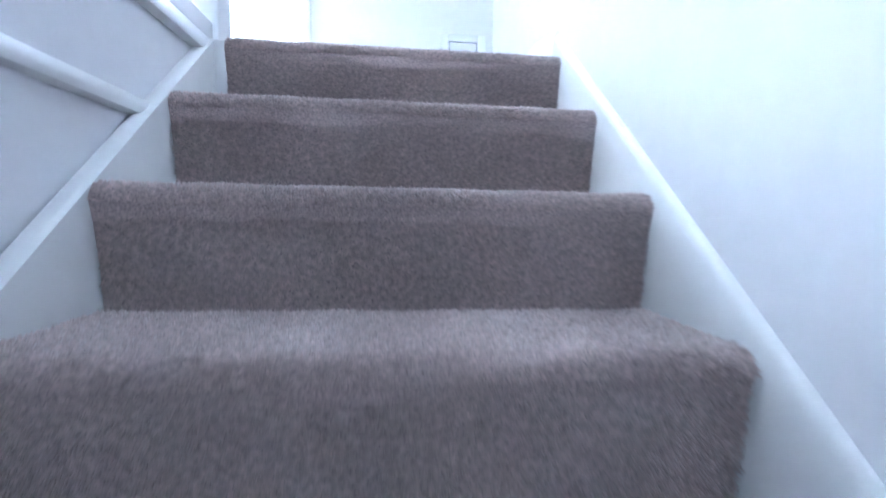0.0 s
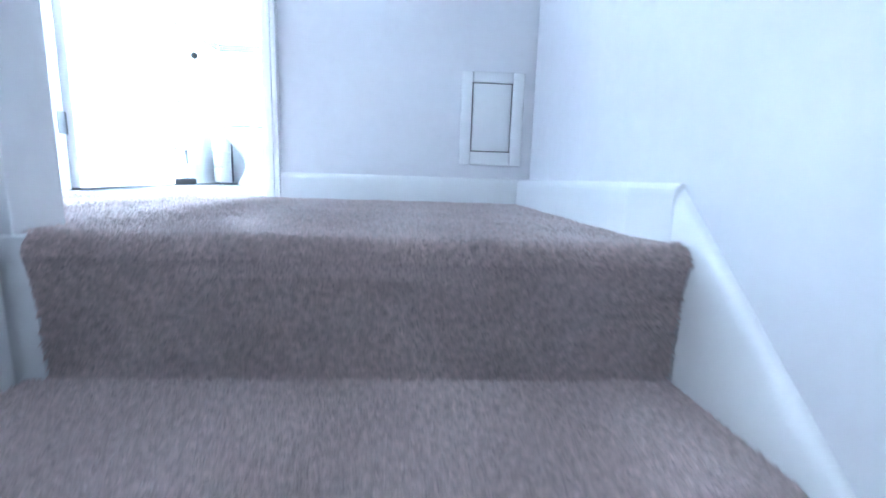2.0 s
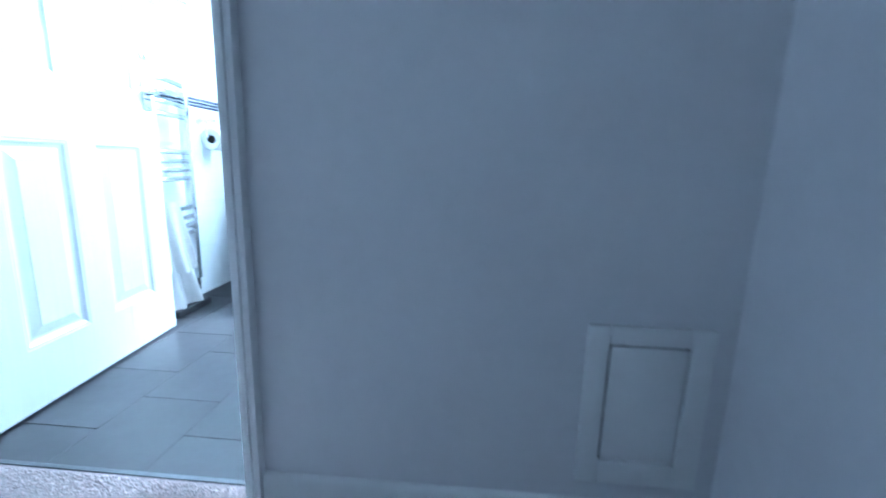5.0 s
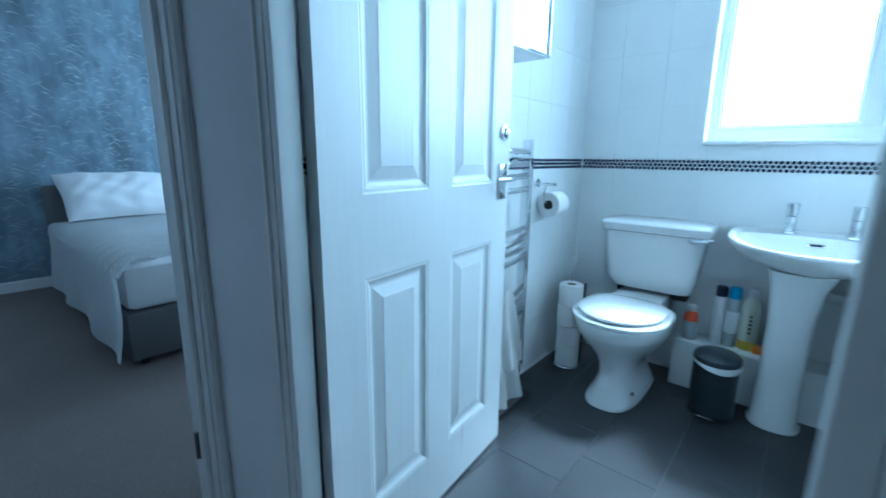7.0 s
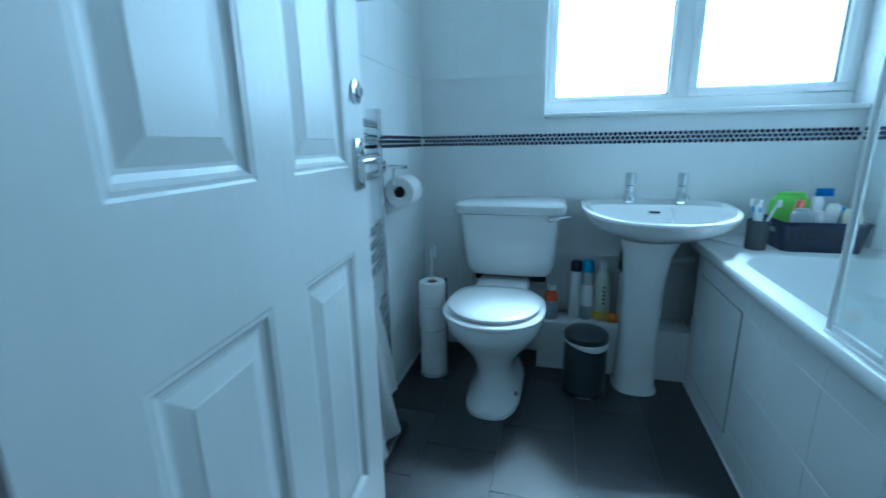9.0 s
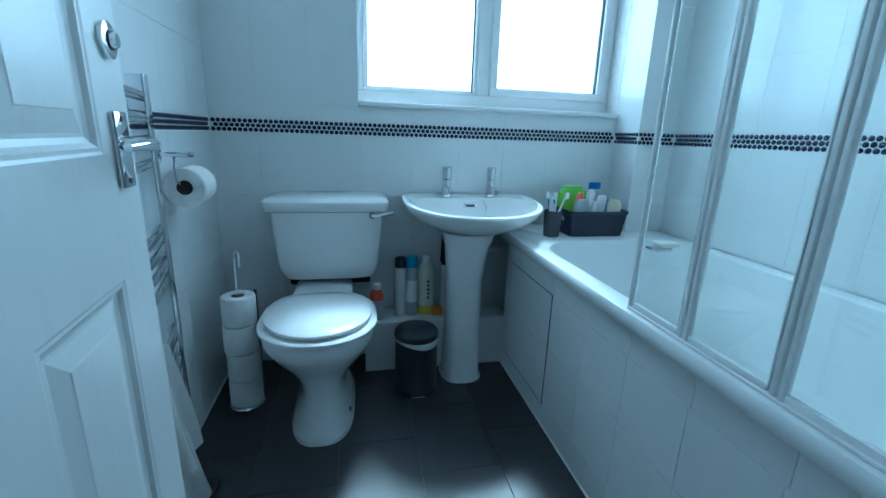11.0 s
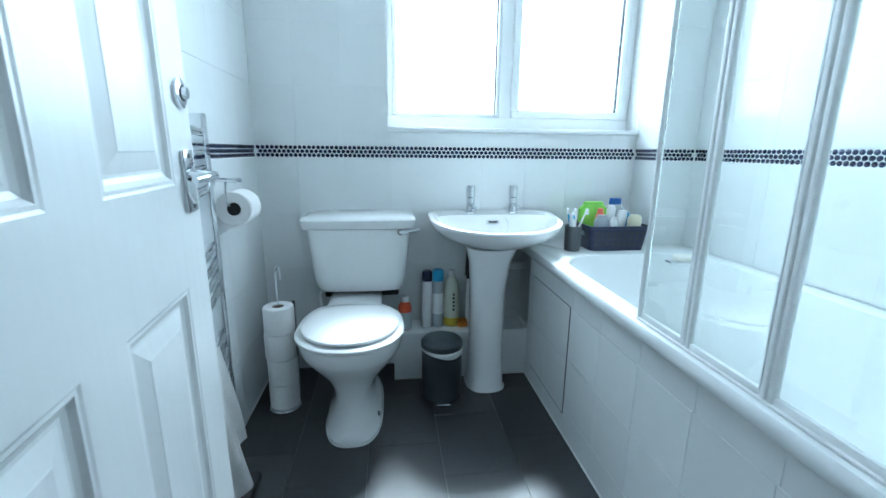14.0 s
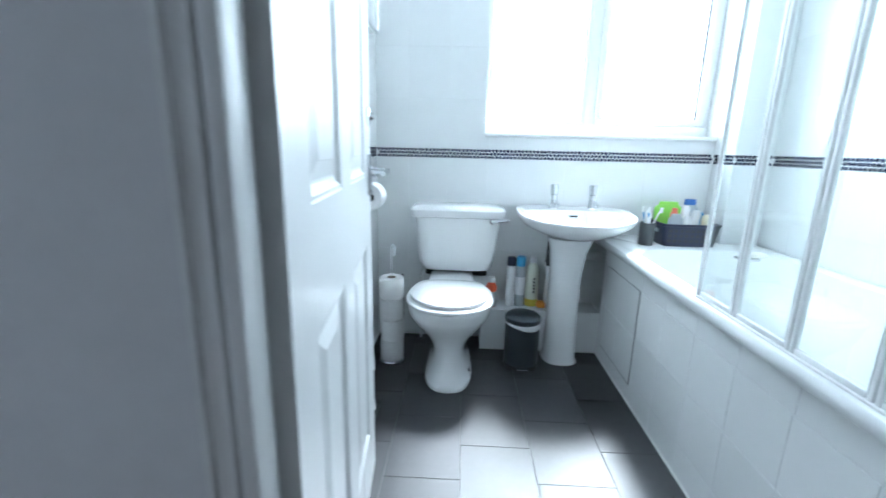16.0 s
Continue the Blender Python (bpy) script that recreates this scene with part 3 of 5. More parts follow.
bm = bmesh.new()
loft(bm, [rect_ring(x0 + 0.02, x1, y0, y1, RIM - 0.04, 0.004), rect_ring(x0 + 0.004, x1, y0, y1, RIM - 0.036, 0.004), rect_ring(x0, x1, y0, y1, RIM - 0.028, 0.005), rect_ring(x0, x1, y0, y1, RIM - 0.01, 0.005),
          rect_ring(x0 + 0.005, x1 - 0.002, y0 + 0.002, y1 - 0.002, RIM - 0.002, 0.006), rect_ring(x0 + 0.012, x1 - 0.003, y0 + 0.003, y1 - 0.003, RIM, 0.008),
          rect_ring(x0 + 0.055, x1 - 0.035, y0 + 0.07, y1 - 0.27, RIM + 0.001, 0.16), rect_ring(x0 + 0.068, x1 - 0.05, y0 + 0.085, y1 - 0.286, RIM - 0.006, 0.16),
          rect_ring(x0 + 0.08, x1 - 0.062, y0 + 0.1, y1 - 0.31, RIM - 0.05, 0.15), rect_ring(x0 + 0.1, x1 - 0.09, y0 + 0.14, y1 - 0.42, 0.3, 0.13), rect_ring(x0 + 0.12, x1 - 0.11, y0 + 0.17, y1 - 0.5, 0.2, 0.11),
          rect_ring(x0 + 0.16, x1 - 0.15, y0 + 0.22, y1 - 0.56, 0.17, 0.09)], False)
bm.faces.new([bm.verts.new(p) for p in rect_ring(x0 + 0.16, x1 - 0.15, y0 + 0.22, y1 - 0.56, 0.17, 0.09)])
bmesh.ops.remove_doubles(bm, verts=bm.verts, dist=1e-5)
part("tub", bm, M_ACRYL, bath)
bath_panel = part("panel", boxes((BX + GB, BX + 0.03, y0, 1.6835, 0.0, RIM - 0.03)), M_GROUT, bath, "white tiled bath panel")
# access door of the panel; thin dark strips on the tiles paint its gap's shade
part("gap", boxes((BX - 0.0007, BX + 0.003, 1.272, 1.2752, 0.07, 0.462), (BX - 0.0007, BX + 0.003, 1.629, 1.632, 0.07, 0.462), (BX - 0.0007, BX + 0.003, 1.2752, 1.629, 0.459, 0.462), (BX - 0.0007, BX + 0.003, 1.2752, 1.629, 0.07, 0.073)), M_SLATE, bath, "thin dark strips painted as the shaded gap round the access panel")

# ---- bath screen ----
screen = thing("bath_screen", (0.014, 0.12, RIM), "folding clear glass bath screen with satin metal posts", "shower screen")
posts = [0.904, 0.742, 0.553, 0.365, 0.178]
SZ0, SZ1 = RIM + 0.004, 1.98
sx = 0.016
for i, y in enumerate(posts):
    n = 1 if i == 0 else 2
    for k in range(n):
        yy = y if n == 1 else y + (0.0068 if k == 0 else -0.0068)
        bm = bmesh.new()
        loft(bm, [[(px + sx, py + yy, z) for px, py, _ in ring(0, 0, 0, 0.0085, 0.0056 if n == 2 else 0.005, 12, 3)] for z in (SZ0, SZ1)])
        part("post", bm, M_ALU, screen, "satin aluminium post")
for a, b in zip(posts, posts[1:]):
    part("rail", boxes((sx - 0.006, sx + 0.006, b + 0.017, a - 0.012, SZ0, SZ0 + 0.014), bevel=0.002), M_ALU, screen)
    part("rail", boxes((sx - 0.006, sx + 0.006, b + 0.017, a - 0.012, SZ1 - 0.014, SZ1), bevel=0.002), M_ALU, screen)
    p = part("pane", boxes((sx - 0.002, sx + 0.002, b + 0.012, a - 0.008, SZ0 + 0.008, SZ1 - 0.008)), M_GLASS, screen, "clear glass pane", False)
    p.visible_shadow = False
    part("seal", boxes((sx - 0.004, sx + 0.004, b + 0.016, b + 0.0185, SZ0 + 0.01, SZ1 - 0.01)), M_CLEARSEAL, screen, "grey seal")
part("wall_channel", boxes((sx - 0.012, sx + 0.012, FRONT, 0.165, SZ0, SZ1), bevel=0.003), M_ALU, screen)
part("bottom_strip", boxes((sx - 0.012, sx + 0.012, FRONT + 0.002, 0.905, RIM + 0.0005, RIM + 0.006), bevel=0.002), M_WHITEP, screen, "white sealing strip on the rim")

# ---- toilet ----
wc = thing("toilet", (-0.7, 1.5, 0), "white close-coupled toilet with a closed seat", "toilet")
CX = -0.706


def pan_ring(z, yb, yf, rx, n=36, power=2.2):
    """An egg outline: broad and square at the back, round at the front."""
    pts = []
    cy, ry = (yb + yf) / 2, (yb - yf) / 2
    for i in range(n):
        a = 2 * math.pi * i / n
        c, s = math.cos(a), math.sin(a)
        p = power + (1.2 if s > 0 else 0)
        pts.append((CX + rx * math.copysign(abs(c) ** (2 / p), c), cy + ry * math.copysign(abs(s) ** (2 / p), s), z))
    return pts


bm = bmesh.new()
loft(bm, [pan_ring(z, yb, yf, rx, power=p) for z, yb, yf, rx, p in (
    (0.0, 1.72, 1.272, 0.098, 2.8), (0.012, 1.72, 1.27, 0.1, 2.8), (0.03, 1.715, 1.278, 0.093, 2.6), (0.065, 1.705, 1.3, 0.077, 2.3), (0.11, 1.695, 1.322, 0.07, 2.2), (0.15, 1.69, 1.326, 0.078, 2.2),
    (0.19, 1.68, 1.315, 0.1, 2.2), (0.23, 1.675, 1.286, 0.13, 2.2), (0.265, 1.67, 1.255, 0.153, 2.2), (0.29, 1.665, 1.237, 0.167, 2.2), (0.304, 1.66, 1.23, 0.173, 2.2), (0.338, 1.66, 1.224, 0.178, 2.2),
    (0.347, 1.66, 1.227, 0.176, 2.2), (0.349, 1.655, 1.24, 0.165, 2.2))])
part("pan", bm, M_CERAMIC, wc)
part("shelf", boxes((CX - 0.105, CX + 0.105, 1.6, 1.8, 0.28, 0.38), bevel=0.015), M_CERAMIC, wc, "ceramic shelf under the cistern")
bm = bmesh.new()
loft(bm, [pan_ring(0.351, 1.6, 1.225, 0.174), pan_ring(0.353, 1.605, 1.219, 0.18), pan_ring(0.363, 1.605, 1.218, 0.181), pan_ring(0.368, 1.6, 1.225, 0.175)])
part("seat", bm, M_SEAT, wc, "white toilet seat")
bm = bmesh.new()
loft(bm, [pan_ring(0.373, 1.57, 1.246, 0.15, power=2.0), pan_ring(0.375, 1.58, 1.235, 0.162, power=2.0), pan_ring(0.383, 1.58, 1.235, 0.162, power=2.0), pan_ring(0.388, 1.572, 1.243, 0.155, power=2.0), pan_ring(0.391, 1.54, 1.29, 0.115, power=2.0), pan_ring(0.392, 1.5, 1.37, 0.055, power=2.0)])
lid = part("lid", bm, M_SEAT, wc, "closed white toilet lid")
bm = bmesh.new()
loft(bm, [[(CX - 0.085, 1.66, z), (CX + 0.085, 1.66, z), (CX + 0.112, 1.54, z), (CX - 0.112, 1.54, z)] for z in (0.373, 0.3835)])
bmesh.ops.bevel(bm, geom=list(bm.edges), offset=0.004, segments=2, affect="EDGES")
part("hinge_plate", bm, M_SEAT, lid)
for dx in (-0.075, 0.075):
    part("hinge", tube(bmesh.new(), [(CX + dx - 0.02, 1.652, 0.372), (CX + dx + 0.02, 1.652, 0.372)], 0.011, 12), M_SEAT, wc)
CC = -0.685


def cis_ring(z, w, yf, yb=1.826, p=9):
    return [(x, y, z) for x, y, _ in ring(CC, (yf + yb) / 2, z, w / 2, (yb - yf) / 2, 48, p)]


bm = bmesh.new()
loft(bm, [cis_ring(0.392, 0.27, 1.7, p=5), cis_ring(0.402, 0.32, 1.675, p=5), cis_ring(0.425, 0.345, 1.665, p=6), cis_ring(0.46, 0.358, 1.66), cis_ring(0.58, 0.382, 1.652), cis_ring(0.656, 0.395, 1.648)])
part("cistern", bm, M_CERAMIC, wc)
bm = bmesh.new()
loft(bm, [cis_ring(0.657, 0.398, 1.65), cis_ring(0.66, 0.426, 1.64), cis_ring(0.676, 0.436, 1.635), cis_ring(0.692, 0.438, 1.634), cis_ring(0.7, 0.43, 1.64), cis_ring(0.705, 0.42, 1.655), cis_ring(0.709, 0.36, 1.69, p=5), cis_ring(0.71, 0.2, 1.73, p=4)])
part("cistern_lid", bm, M_CERAMIC, wc)
bm = bmesh.new()
tube(bm, [(-0.528, 1.652, 0.647), (-0.528, 1.638, 0.647)], [0.013, 0.012], 16)
tube(bm, [(-0.53, 1.636, 0.647), (-0.505, 1.632, 0.648), (-0.475, 1.626, 0.655), (-0.452, 1.622, 0.66)], [0.007, 0.007, 0.0075, 0.005], 10)
part("flush_lever", bm, M_CHROME, wc, "chrome flush lever")
part("bolt_cap", tube(bmesh.new(), [(CX + 0.085, 1.36, 0.06), (CX + 0.094, 1.36, 0.06)], 0.008, 10), M_STEEL, wc)
part("valve", tube(bmesh.new(), [(-0.86, 1.79, 0.0), (-0.86, 1.79, 0.36), (-0.83, 1.77, 0.4)], 0.0075, 8), M_WHITEP, wc, "white inlet pipe")
# Black block added to darken the shaded gap between cistern and pan.
part("coupling", boxes((CC - 0.15, CC + 0.15, 1.735, 1.8, 0.36, 0.398), bevel=0.008), M_BLACK, wc, "black block put in for the shade under the cistern")

# ---- basin ----
BCX, BZ = -0.153, 0.705
basin = thing("pedestal_basin", (-0.17, 1.62, 0), "white ceramic pedestal basin with two chrome taps", "basin")


def basin_ring(z, w, yf, yb=1.826, flat=0.62, n=48):
    """A D-shaped outline: straight along the wall, a wide curve to the front."""
    pts = []
    cy = yb - (yb - yf) * (1 - flat)
    for i in range(n):
        a = 2 * math.pi * i / n
        c, s = math.cos(a), math.sin(a)
        if s >= 0:
            pts.append((BCX + w / 2 * math.copysign(abs(c) ** 0.45, c), cy + (yb - cy) * abs(s) ** 0.45, z))
        else:
            pts.append((BCX + w / 2 * math.copysign(abs(c) ** 0.9, c), cy - (cy - yf) * abs(s) ** 0.95, z))
    return pts


bm = bmesh.new()
loft(bm, [basin_ring(0.585, 0.15, 1.56, 1.74), basin_ring(0.592, 0.2, 1.535, 1.79), basin_ring(0.61, 0.33, 1.49, 1.815), basin_ring(0.64, 0.45, 1.45, 1.826), basin_ring(0.672, 0.505, 1.424), basin_ring(0.694, 0.522, 1.415),
          basin_ring(0.703, 0.52, 1.416), basin_ring(0.7055, 0.51, 1.422), basin_ring(0.704, 0.485, 1.437, 1.815), basin_ring(0.7, 0.47, 1.446, 1.725), basin_ring(0.69, 0.455, 1.455, 1.715), basin_ring(0.64, 0.39, 1.49, 1.7), basin_ring(0.6, 0.26, 1.54, 1.67), basin_ring(0.593, 0.08, 1.58, 1.63)])
for v in bm.verts:                      # the rim falls a little to the front
    v.co.z -= 0.085 * max(0, 1.74 - v.co.y) * (v.co.z - 0.585) / 0.12
part("bowl", bm, M_CERAMIC, basin)
bm = bmesh.new()
PX = -0.183
loft(bm, [ring(PX, 1.63, 0.0, 0.078, 0.088, 32, 2.6), ring(PX, 1.63, 0.008, 0.078, 0.088, 32, 2.6), ring(PX, 1.63, 0.02, 0.073, 0.084, 32, 2.6), ring(PX, 1.63, 0.2, 0.067, 0.08, 32, 2.6), ring(PX, 1.63, 0.42, 0.068, 0.08, 32, 2.6),
          ring(PX + 0.004, 1.63, 0.53, 0.08, 0.085, 32, 2.6), ring(PX + 0.01, 1.63, 0.59, 0.1, 0.095, 32, 2.6)])
part("pedestal", bm, M_CERAMIC, basin)
for tx in (-0.235, -0.055):
    bm = bmesh.new()
    lathe(bm, tx, 1.758, [(0.024, 0.703), (0.024, 0.708), (0.019, 0.712), (0.017, 0.75), (0.0165, 0.765)], 20)
    loft(bm, [ring(tx, 1.758 - d, z, 0.013, 0.012, 12, 3) for d, z in ((0, 0.745), (0.03, 0.742), (0.06, 0.736), (0.075, 0.73))])
    tube(bm, [(tx, 1.686, 0.733), (tx, 1.684, 0.718)], 0.0095, 12)
    tap = part("tap", bm, M_CHROME, basin, "short chrome pillar tap")
    bm = bmesh.new()
    lathe(bm, tx, 1.758, [(0.014, 0.766), (0.019, 0.77), (0.0185, 0.79), (0.0195, 0.812), (0.015, 0.816)], 16)
    part("tap_head", bm, M_CHROME, tap)
part("overflow", tube(bmesh.new(), [(BCX - 0.024, 1.7, 0.672), (BCX + 0.024, 1.7, 0.672)], 0.008, 12), M_CHROME, basin, "chrome overflow slot")
part("overflow_hole", tube(bmesh.new(), [(BCX - 0.018, 1.694, 0.674), (BCX + 0.018, 1.694, 0.674)], 0.004, 10), M_SHADE, basin, "near-black bar painted as shade in the overflow")
bm = bmesh.new()
for i in range(26):
    a = i / 25
    bmesh.ops.create_icosphere(bm, subdivisions=1, radius=0.0022, matrix=Matrix.Translation((-0.098 + 0.01 * math.sin(a * 5), 1.712 - 0.05 * a, 0.69 - 0.085 * a)))
part("plug_chain", bm, M_CHROME, basin)
part("waste_pipe", tube(bmesh.new(), [(0.02, 1.78, 0.47), (-0.06, 1.78, 0.47), (-0.12, 1.75, 0.48)], 0.02, 14), M_WHITEP, basin, "white plastic waste pipe")
part("supply_hose", tube(bmesh.new(), [(-0.245, 1.72, 0.6), (-0.25, 1.72, 0.5), (-0.248, 1.74, 0.44)], 0.007, 8), M_SEAL, basin, "dark flexible supply hose")

# ---- bathroom things ----
def bottle(name, at, label, body, parts, group="bottles behind the basin"):
    """A turned container: each row of parts is (name, material, profile, label)."""
    t = thing(name, at, label, body, group)
    for nm, mat, prof, lab in parts:
        part(nm, lathe(bmesh.new(), at[0], at[1], [(r, at[2] + z) for r, z in prof], 20), mat, t, lab)
    return t


L = 0.2085
bottle("bleach_bottle", (-0.51, 1.735, L), "small orange-red bottle with a white cap on the pipe boxing", "bottle", [
    ("body", M_RED, [(0.026, 0), (0.028, 0.006), (0.028, 0.1), (0.02, 0.118), (0.014, 0.124)], ""),
    ("label", M_GREYP, [(0.0285, 0.003), (0.0289, 0.006), (0.0289, 0.078), (0.0285, 0.081)], "pale printed label"),
    ("cap", M_WHITEP, [(0.016, 0.124), (0.017, 0.128), (0.017, 0.146), (0.014, 0.149)], "white screw cap")])
bottle("aerosol_can", (-0.414, 1.752, L), "white aerosol can with a dark navy cap", "can", [
    ("body", M_WHITEP, [(0.02, 0), (0.022, 0.004), (0.022, 0.2), (0.019, 0.21)], ""),
    ("cap", M_NAVY, [(0.0215, 0.208), (0.0215, 0.243), (0.017, 0.25)], "dark navy cap")])
bottle("spray_can", (-0.367, 1.758, L), "pale aerosol can with a bright blue cap", "can", [
    ("body", M_GREYP, [(0.023, 0), (0.025, 0.004), (0.025, 0.195), (0.02, 0.208)], ""),
    ("band", M_WHITEP, [(0.0252, 0.06), (0.0254, 0.062), (0.0254, 0.15), (0.0252, 0.152)], "white printed band"),
    ("cap", M_SKYB, [(0.0235, 0.206), (0.0235, 0.246), (0.019, 0.253)], "bright blue cap")])
cleaner = bottle("cleaner_bottle", (-0.308, 1.765, L), "tall pale bottle of yellow cleaner with dark print", "bottle", [
    ("body", M_PALE, [(0.03, 0), (0.033, 0.006), (0.033, 0.17), (0.027, 0.2), (0.014, 0.222)], ""),
    ("liquid", M_YELLOW, [(0.0332, 0.004), (0.0336, 0.008), (0.0336, 0.036), (0.0332, 0.04)], "yellow liquid"),
    ("cap", M_WHITEP, [(0.015, 0.222), (0.015, 0.244), (0.011, 0.249)], "")])
for z in (0.075, 0.092, 0.109, 0.126, 0.143):
    part("print", boxes((-0.307, -0.298, 1.7305, 1.7335, L + z, L + z + 0.009)), M_BLACK, cleaner, "dark printed mark")
bottle("toilet_brush", (-0.234, 1.762, L), "slim white stick with a black top beside the pedestal", "brush", [
    ("stick", M_WHITEP, [(0.009, 0), (0.01, 0.004), (0.01, 0.205), (0.008, 0.21)], ""),
    ("grip", M_BLACK, [(0.0105, 0.21), (0.011, 0.215), (0.011, 0.27), (0.008, 0.276)], "black top")])
sponge = thing("orange_sponge", (-0.25, 1.745, L), "small orange and yellow sponge on the pipe boxing", "sponge")
part("sponge", boxes((-0.285, -0.24, 1.72, 1.77, L, L + 0.028), bevel=0.008), M_ORANGE, sponge)

# pedal bin
bn = thing("pedal_bin", (-0.375, 1.545, 0), "small dark slate pedal bin with a closed lid", "bin")
bx, by = -0.375, 1.545
part("body", lathe(bmesh.new(), bx, by, [(0.074, 0.012), (0.078, 0.016), (0.078, 0.205), (0.0785, 0.212)], 36), M_BIN, bn)
part("base", lathe(bmesh.new(), bx, by, [(0.08, 0.0), (0.081, 0.004), (0.08, 0.014), (0.074, 0.018)], 36), M_BLACK, bn, "black plastic base ring")
bm = bmesh.new()
rows = []
for r, top, sag in ((0.079, 0.204, 0.014), (0.0815, 0.206, 0.012), (0.082, 0.213, 0.0), (0.0795, 0.216, 0.0)):
    rows.append([(x, y, top - sag * (0.4 + 0.6 * math.sin(1.5 * math.atan2(by - y, x - bx - 0.02)) * (y < by)) + 0.002 * math.sin(40 * x)) for x, y, _ in ring(bx, by, 0, r, r, 36)])
loft(bm, rows)
part("liner", bm, M_WHITEP, bn, "edge of a white bin liner")
part("lid", lathe(bmesh.new(), bx, by, [(0.08, 0.216), (0.0815, 0.22), (0.08, 0.236), (0.07, 0.246), (0.045, 0.253), (0.015, 0.256)], 36), M_BIN, bn)
part("pedal", boxes((bx - 0.028, bx + 0.022, by - 0.1, by - 0.07, 0.012, 0.02), bevel=0.003), M_CHROME, bn, "chrome pedal")

# spare roll stand
rs = thing("toilet_roll_stand", (-0.975, 1.535, 0), "chrome stand stacked with spare white toilet rolls", "roll stand")
rx, ry = -0.972, 1.535
part("base", lathe(bmesh.new(), rx, ry, [(0.055, 0.0), (0.057, 0.004), (0.052, 0.008), (0.02, 0.01)], 30), M_CHROME, rs)
bm = tube(bmesh.new(), [(rx, ry, 0.008), (rx, ry, 0.53), (rx + 0.003, ry, 0.545), (rx + 0.009, ry, 0.55), (rx + 0.014, ry, 0.545), (rx + 0.014, ry, 0.5)], 0.0035, 10)
part("pole", bm, M_CHROME, rs)
part("back_bar", boxes((-0.936, -0.926, 1.59, 1.6, 0.008, 0.4), bevel=0.002), M_STEEL, rs, "slim dark upright strip behind the rolls")
for i in range(4):
    z = 0.011 + i * 0.0985
    prof = [(0.022, 0.001), (0.05, 0.0), (0.0535, 0.004), (0.0535, 0.09), (0.05, 0.0965), (0.022, 0.0965), (0.0205, 0.09)]
    jx, jy = 0.002 * math.sin(i * 2.1), 0.002 * math.cos(i * 1.7)
    roll = part("roll", lathe(bmesh.new(), rx + jx, ry + jy, [(r, z + h) for r, h in prof], 36, False), M_PAPER, rs, "white toilet roll")
    part("core", lathe(bmesh.new(), rx + jx, ry + jy, [(0.0204, z + 0.09), (0.0198, z + 0.094), (0.0198, z + 0.004)], 20, False), M_CARD, roll)

# roll in use on its holder
rh = thing("toilet_roll_holder", (-1.085, 1.42, 0.84), "chrome wall holder with a hanging white toilet roll", "roll holder")
part("rose", tube(bmesh.new(), [(LEFT, 1.36, 0.862), (LEFT + 0.008, 1.36, 0.862), (LEFT + 0.01, 1.36, 0.862)], [0.022, 0.022, 0.017], 20), M_CHROME, rh)
part("arm", tube(bmesh.new(), [(LEFT + 0.008, 1.36, 0.862), (LEFT + 0.055, 1.36, 0.862), (LEFT + 0.075, 1.36, 0.862), (LEFT + 0.09, 1.36, 0.862)], [0.006, 0.006, 0.009, 0.006], 12), M_CHROME, rh)
part("hoop", tube(bmesh.new(), [(LEFT + 0.045, 1.36, 0.862), (LEFT + 0.042, 1.355, 0.83), (LEFT + 0.045, 1.352, 0.795), (LEFT + 0.05, 1.36, 0.787), (LEFT + 0.05, 1.47, 0.787)], 0.003, 8), M_CHROME, rh)
bm = bmesh.new()
rings = []
for r, d in ((0.02, 0.004), (0.05, 0.0), (0.053, 0.004), (0.053, 0.094), (0.05, 0.098), (0.02, 0.098), (0.019, 0.09)):
    rings.append([(LEFT + 0.056 + r * math.cos(a), 1.368 + d, 0.775 + r * math.sin(a)) for a in [2 * math.pi * i / 40 for i in range(40)]])
loft(bm, rings, False)
roll = part("roll", bm, M_PAPER, rh, "half-used white toilet roll")
part("core", tube(bmesh.new(), [(LEFT + 0.056, 1.369, 0.775), (LEFT + 0.056, 1.46, 0.775)], 0.0192, 20), M_SHADE, roll, "near-black plug painted as shade inside the core")

# towel rail
tr = thing("towel_rail", (-1.03, 0.95, 0), "chrome ladder towel rail on the tiled wall", "radiator")
TY0, TY1, TX = 0.72, 1.18, -1.033
for y in (TY0, TY1):
    bm = bmesh.new()
    loft(bm, [[(TX + a, y + b, z) for a, b, _ in ring(0, 0, 0, 0.019, 0.012, 24, 9)] for z in (0.12, 1.036)])
    part("upright", bm, M_CHROME, tr)
for z in [0.992, 0.948, 0.903, 0.855, 0.706, 0.667, 0.631, 0.593, 0.462, 0.42, 0.383, 0.348, 0.2]:
    part("bar", tube(bmesh.new(), arc((TX + 0.004, TY0, z), (TX + 0.004, TY1, z), (0.045, 0, 0), 11), 0.0105, 12), M_CHROME, tr)
for y in (TY0, TY1):
    for z in (0.22, 0.97):
        part("bracket", tube(bmesh.new(), [(LEFT, y, z), (LEFT + 0.004, y, z), (LEFT + 0.005, y, z), (TX, y, z)], [0.02, 0.02, 0.009, 0.009], 14), M_CHROME, tr)
for y in (TY0, TY1):
    part("valve", tube(bmesh.new(), [(TX, y, 0.12), (TX, y, 0.07), (LEFT, y, 0.07)], 0.014, 12), M_CHROME, tr)


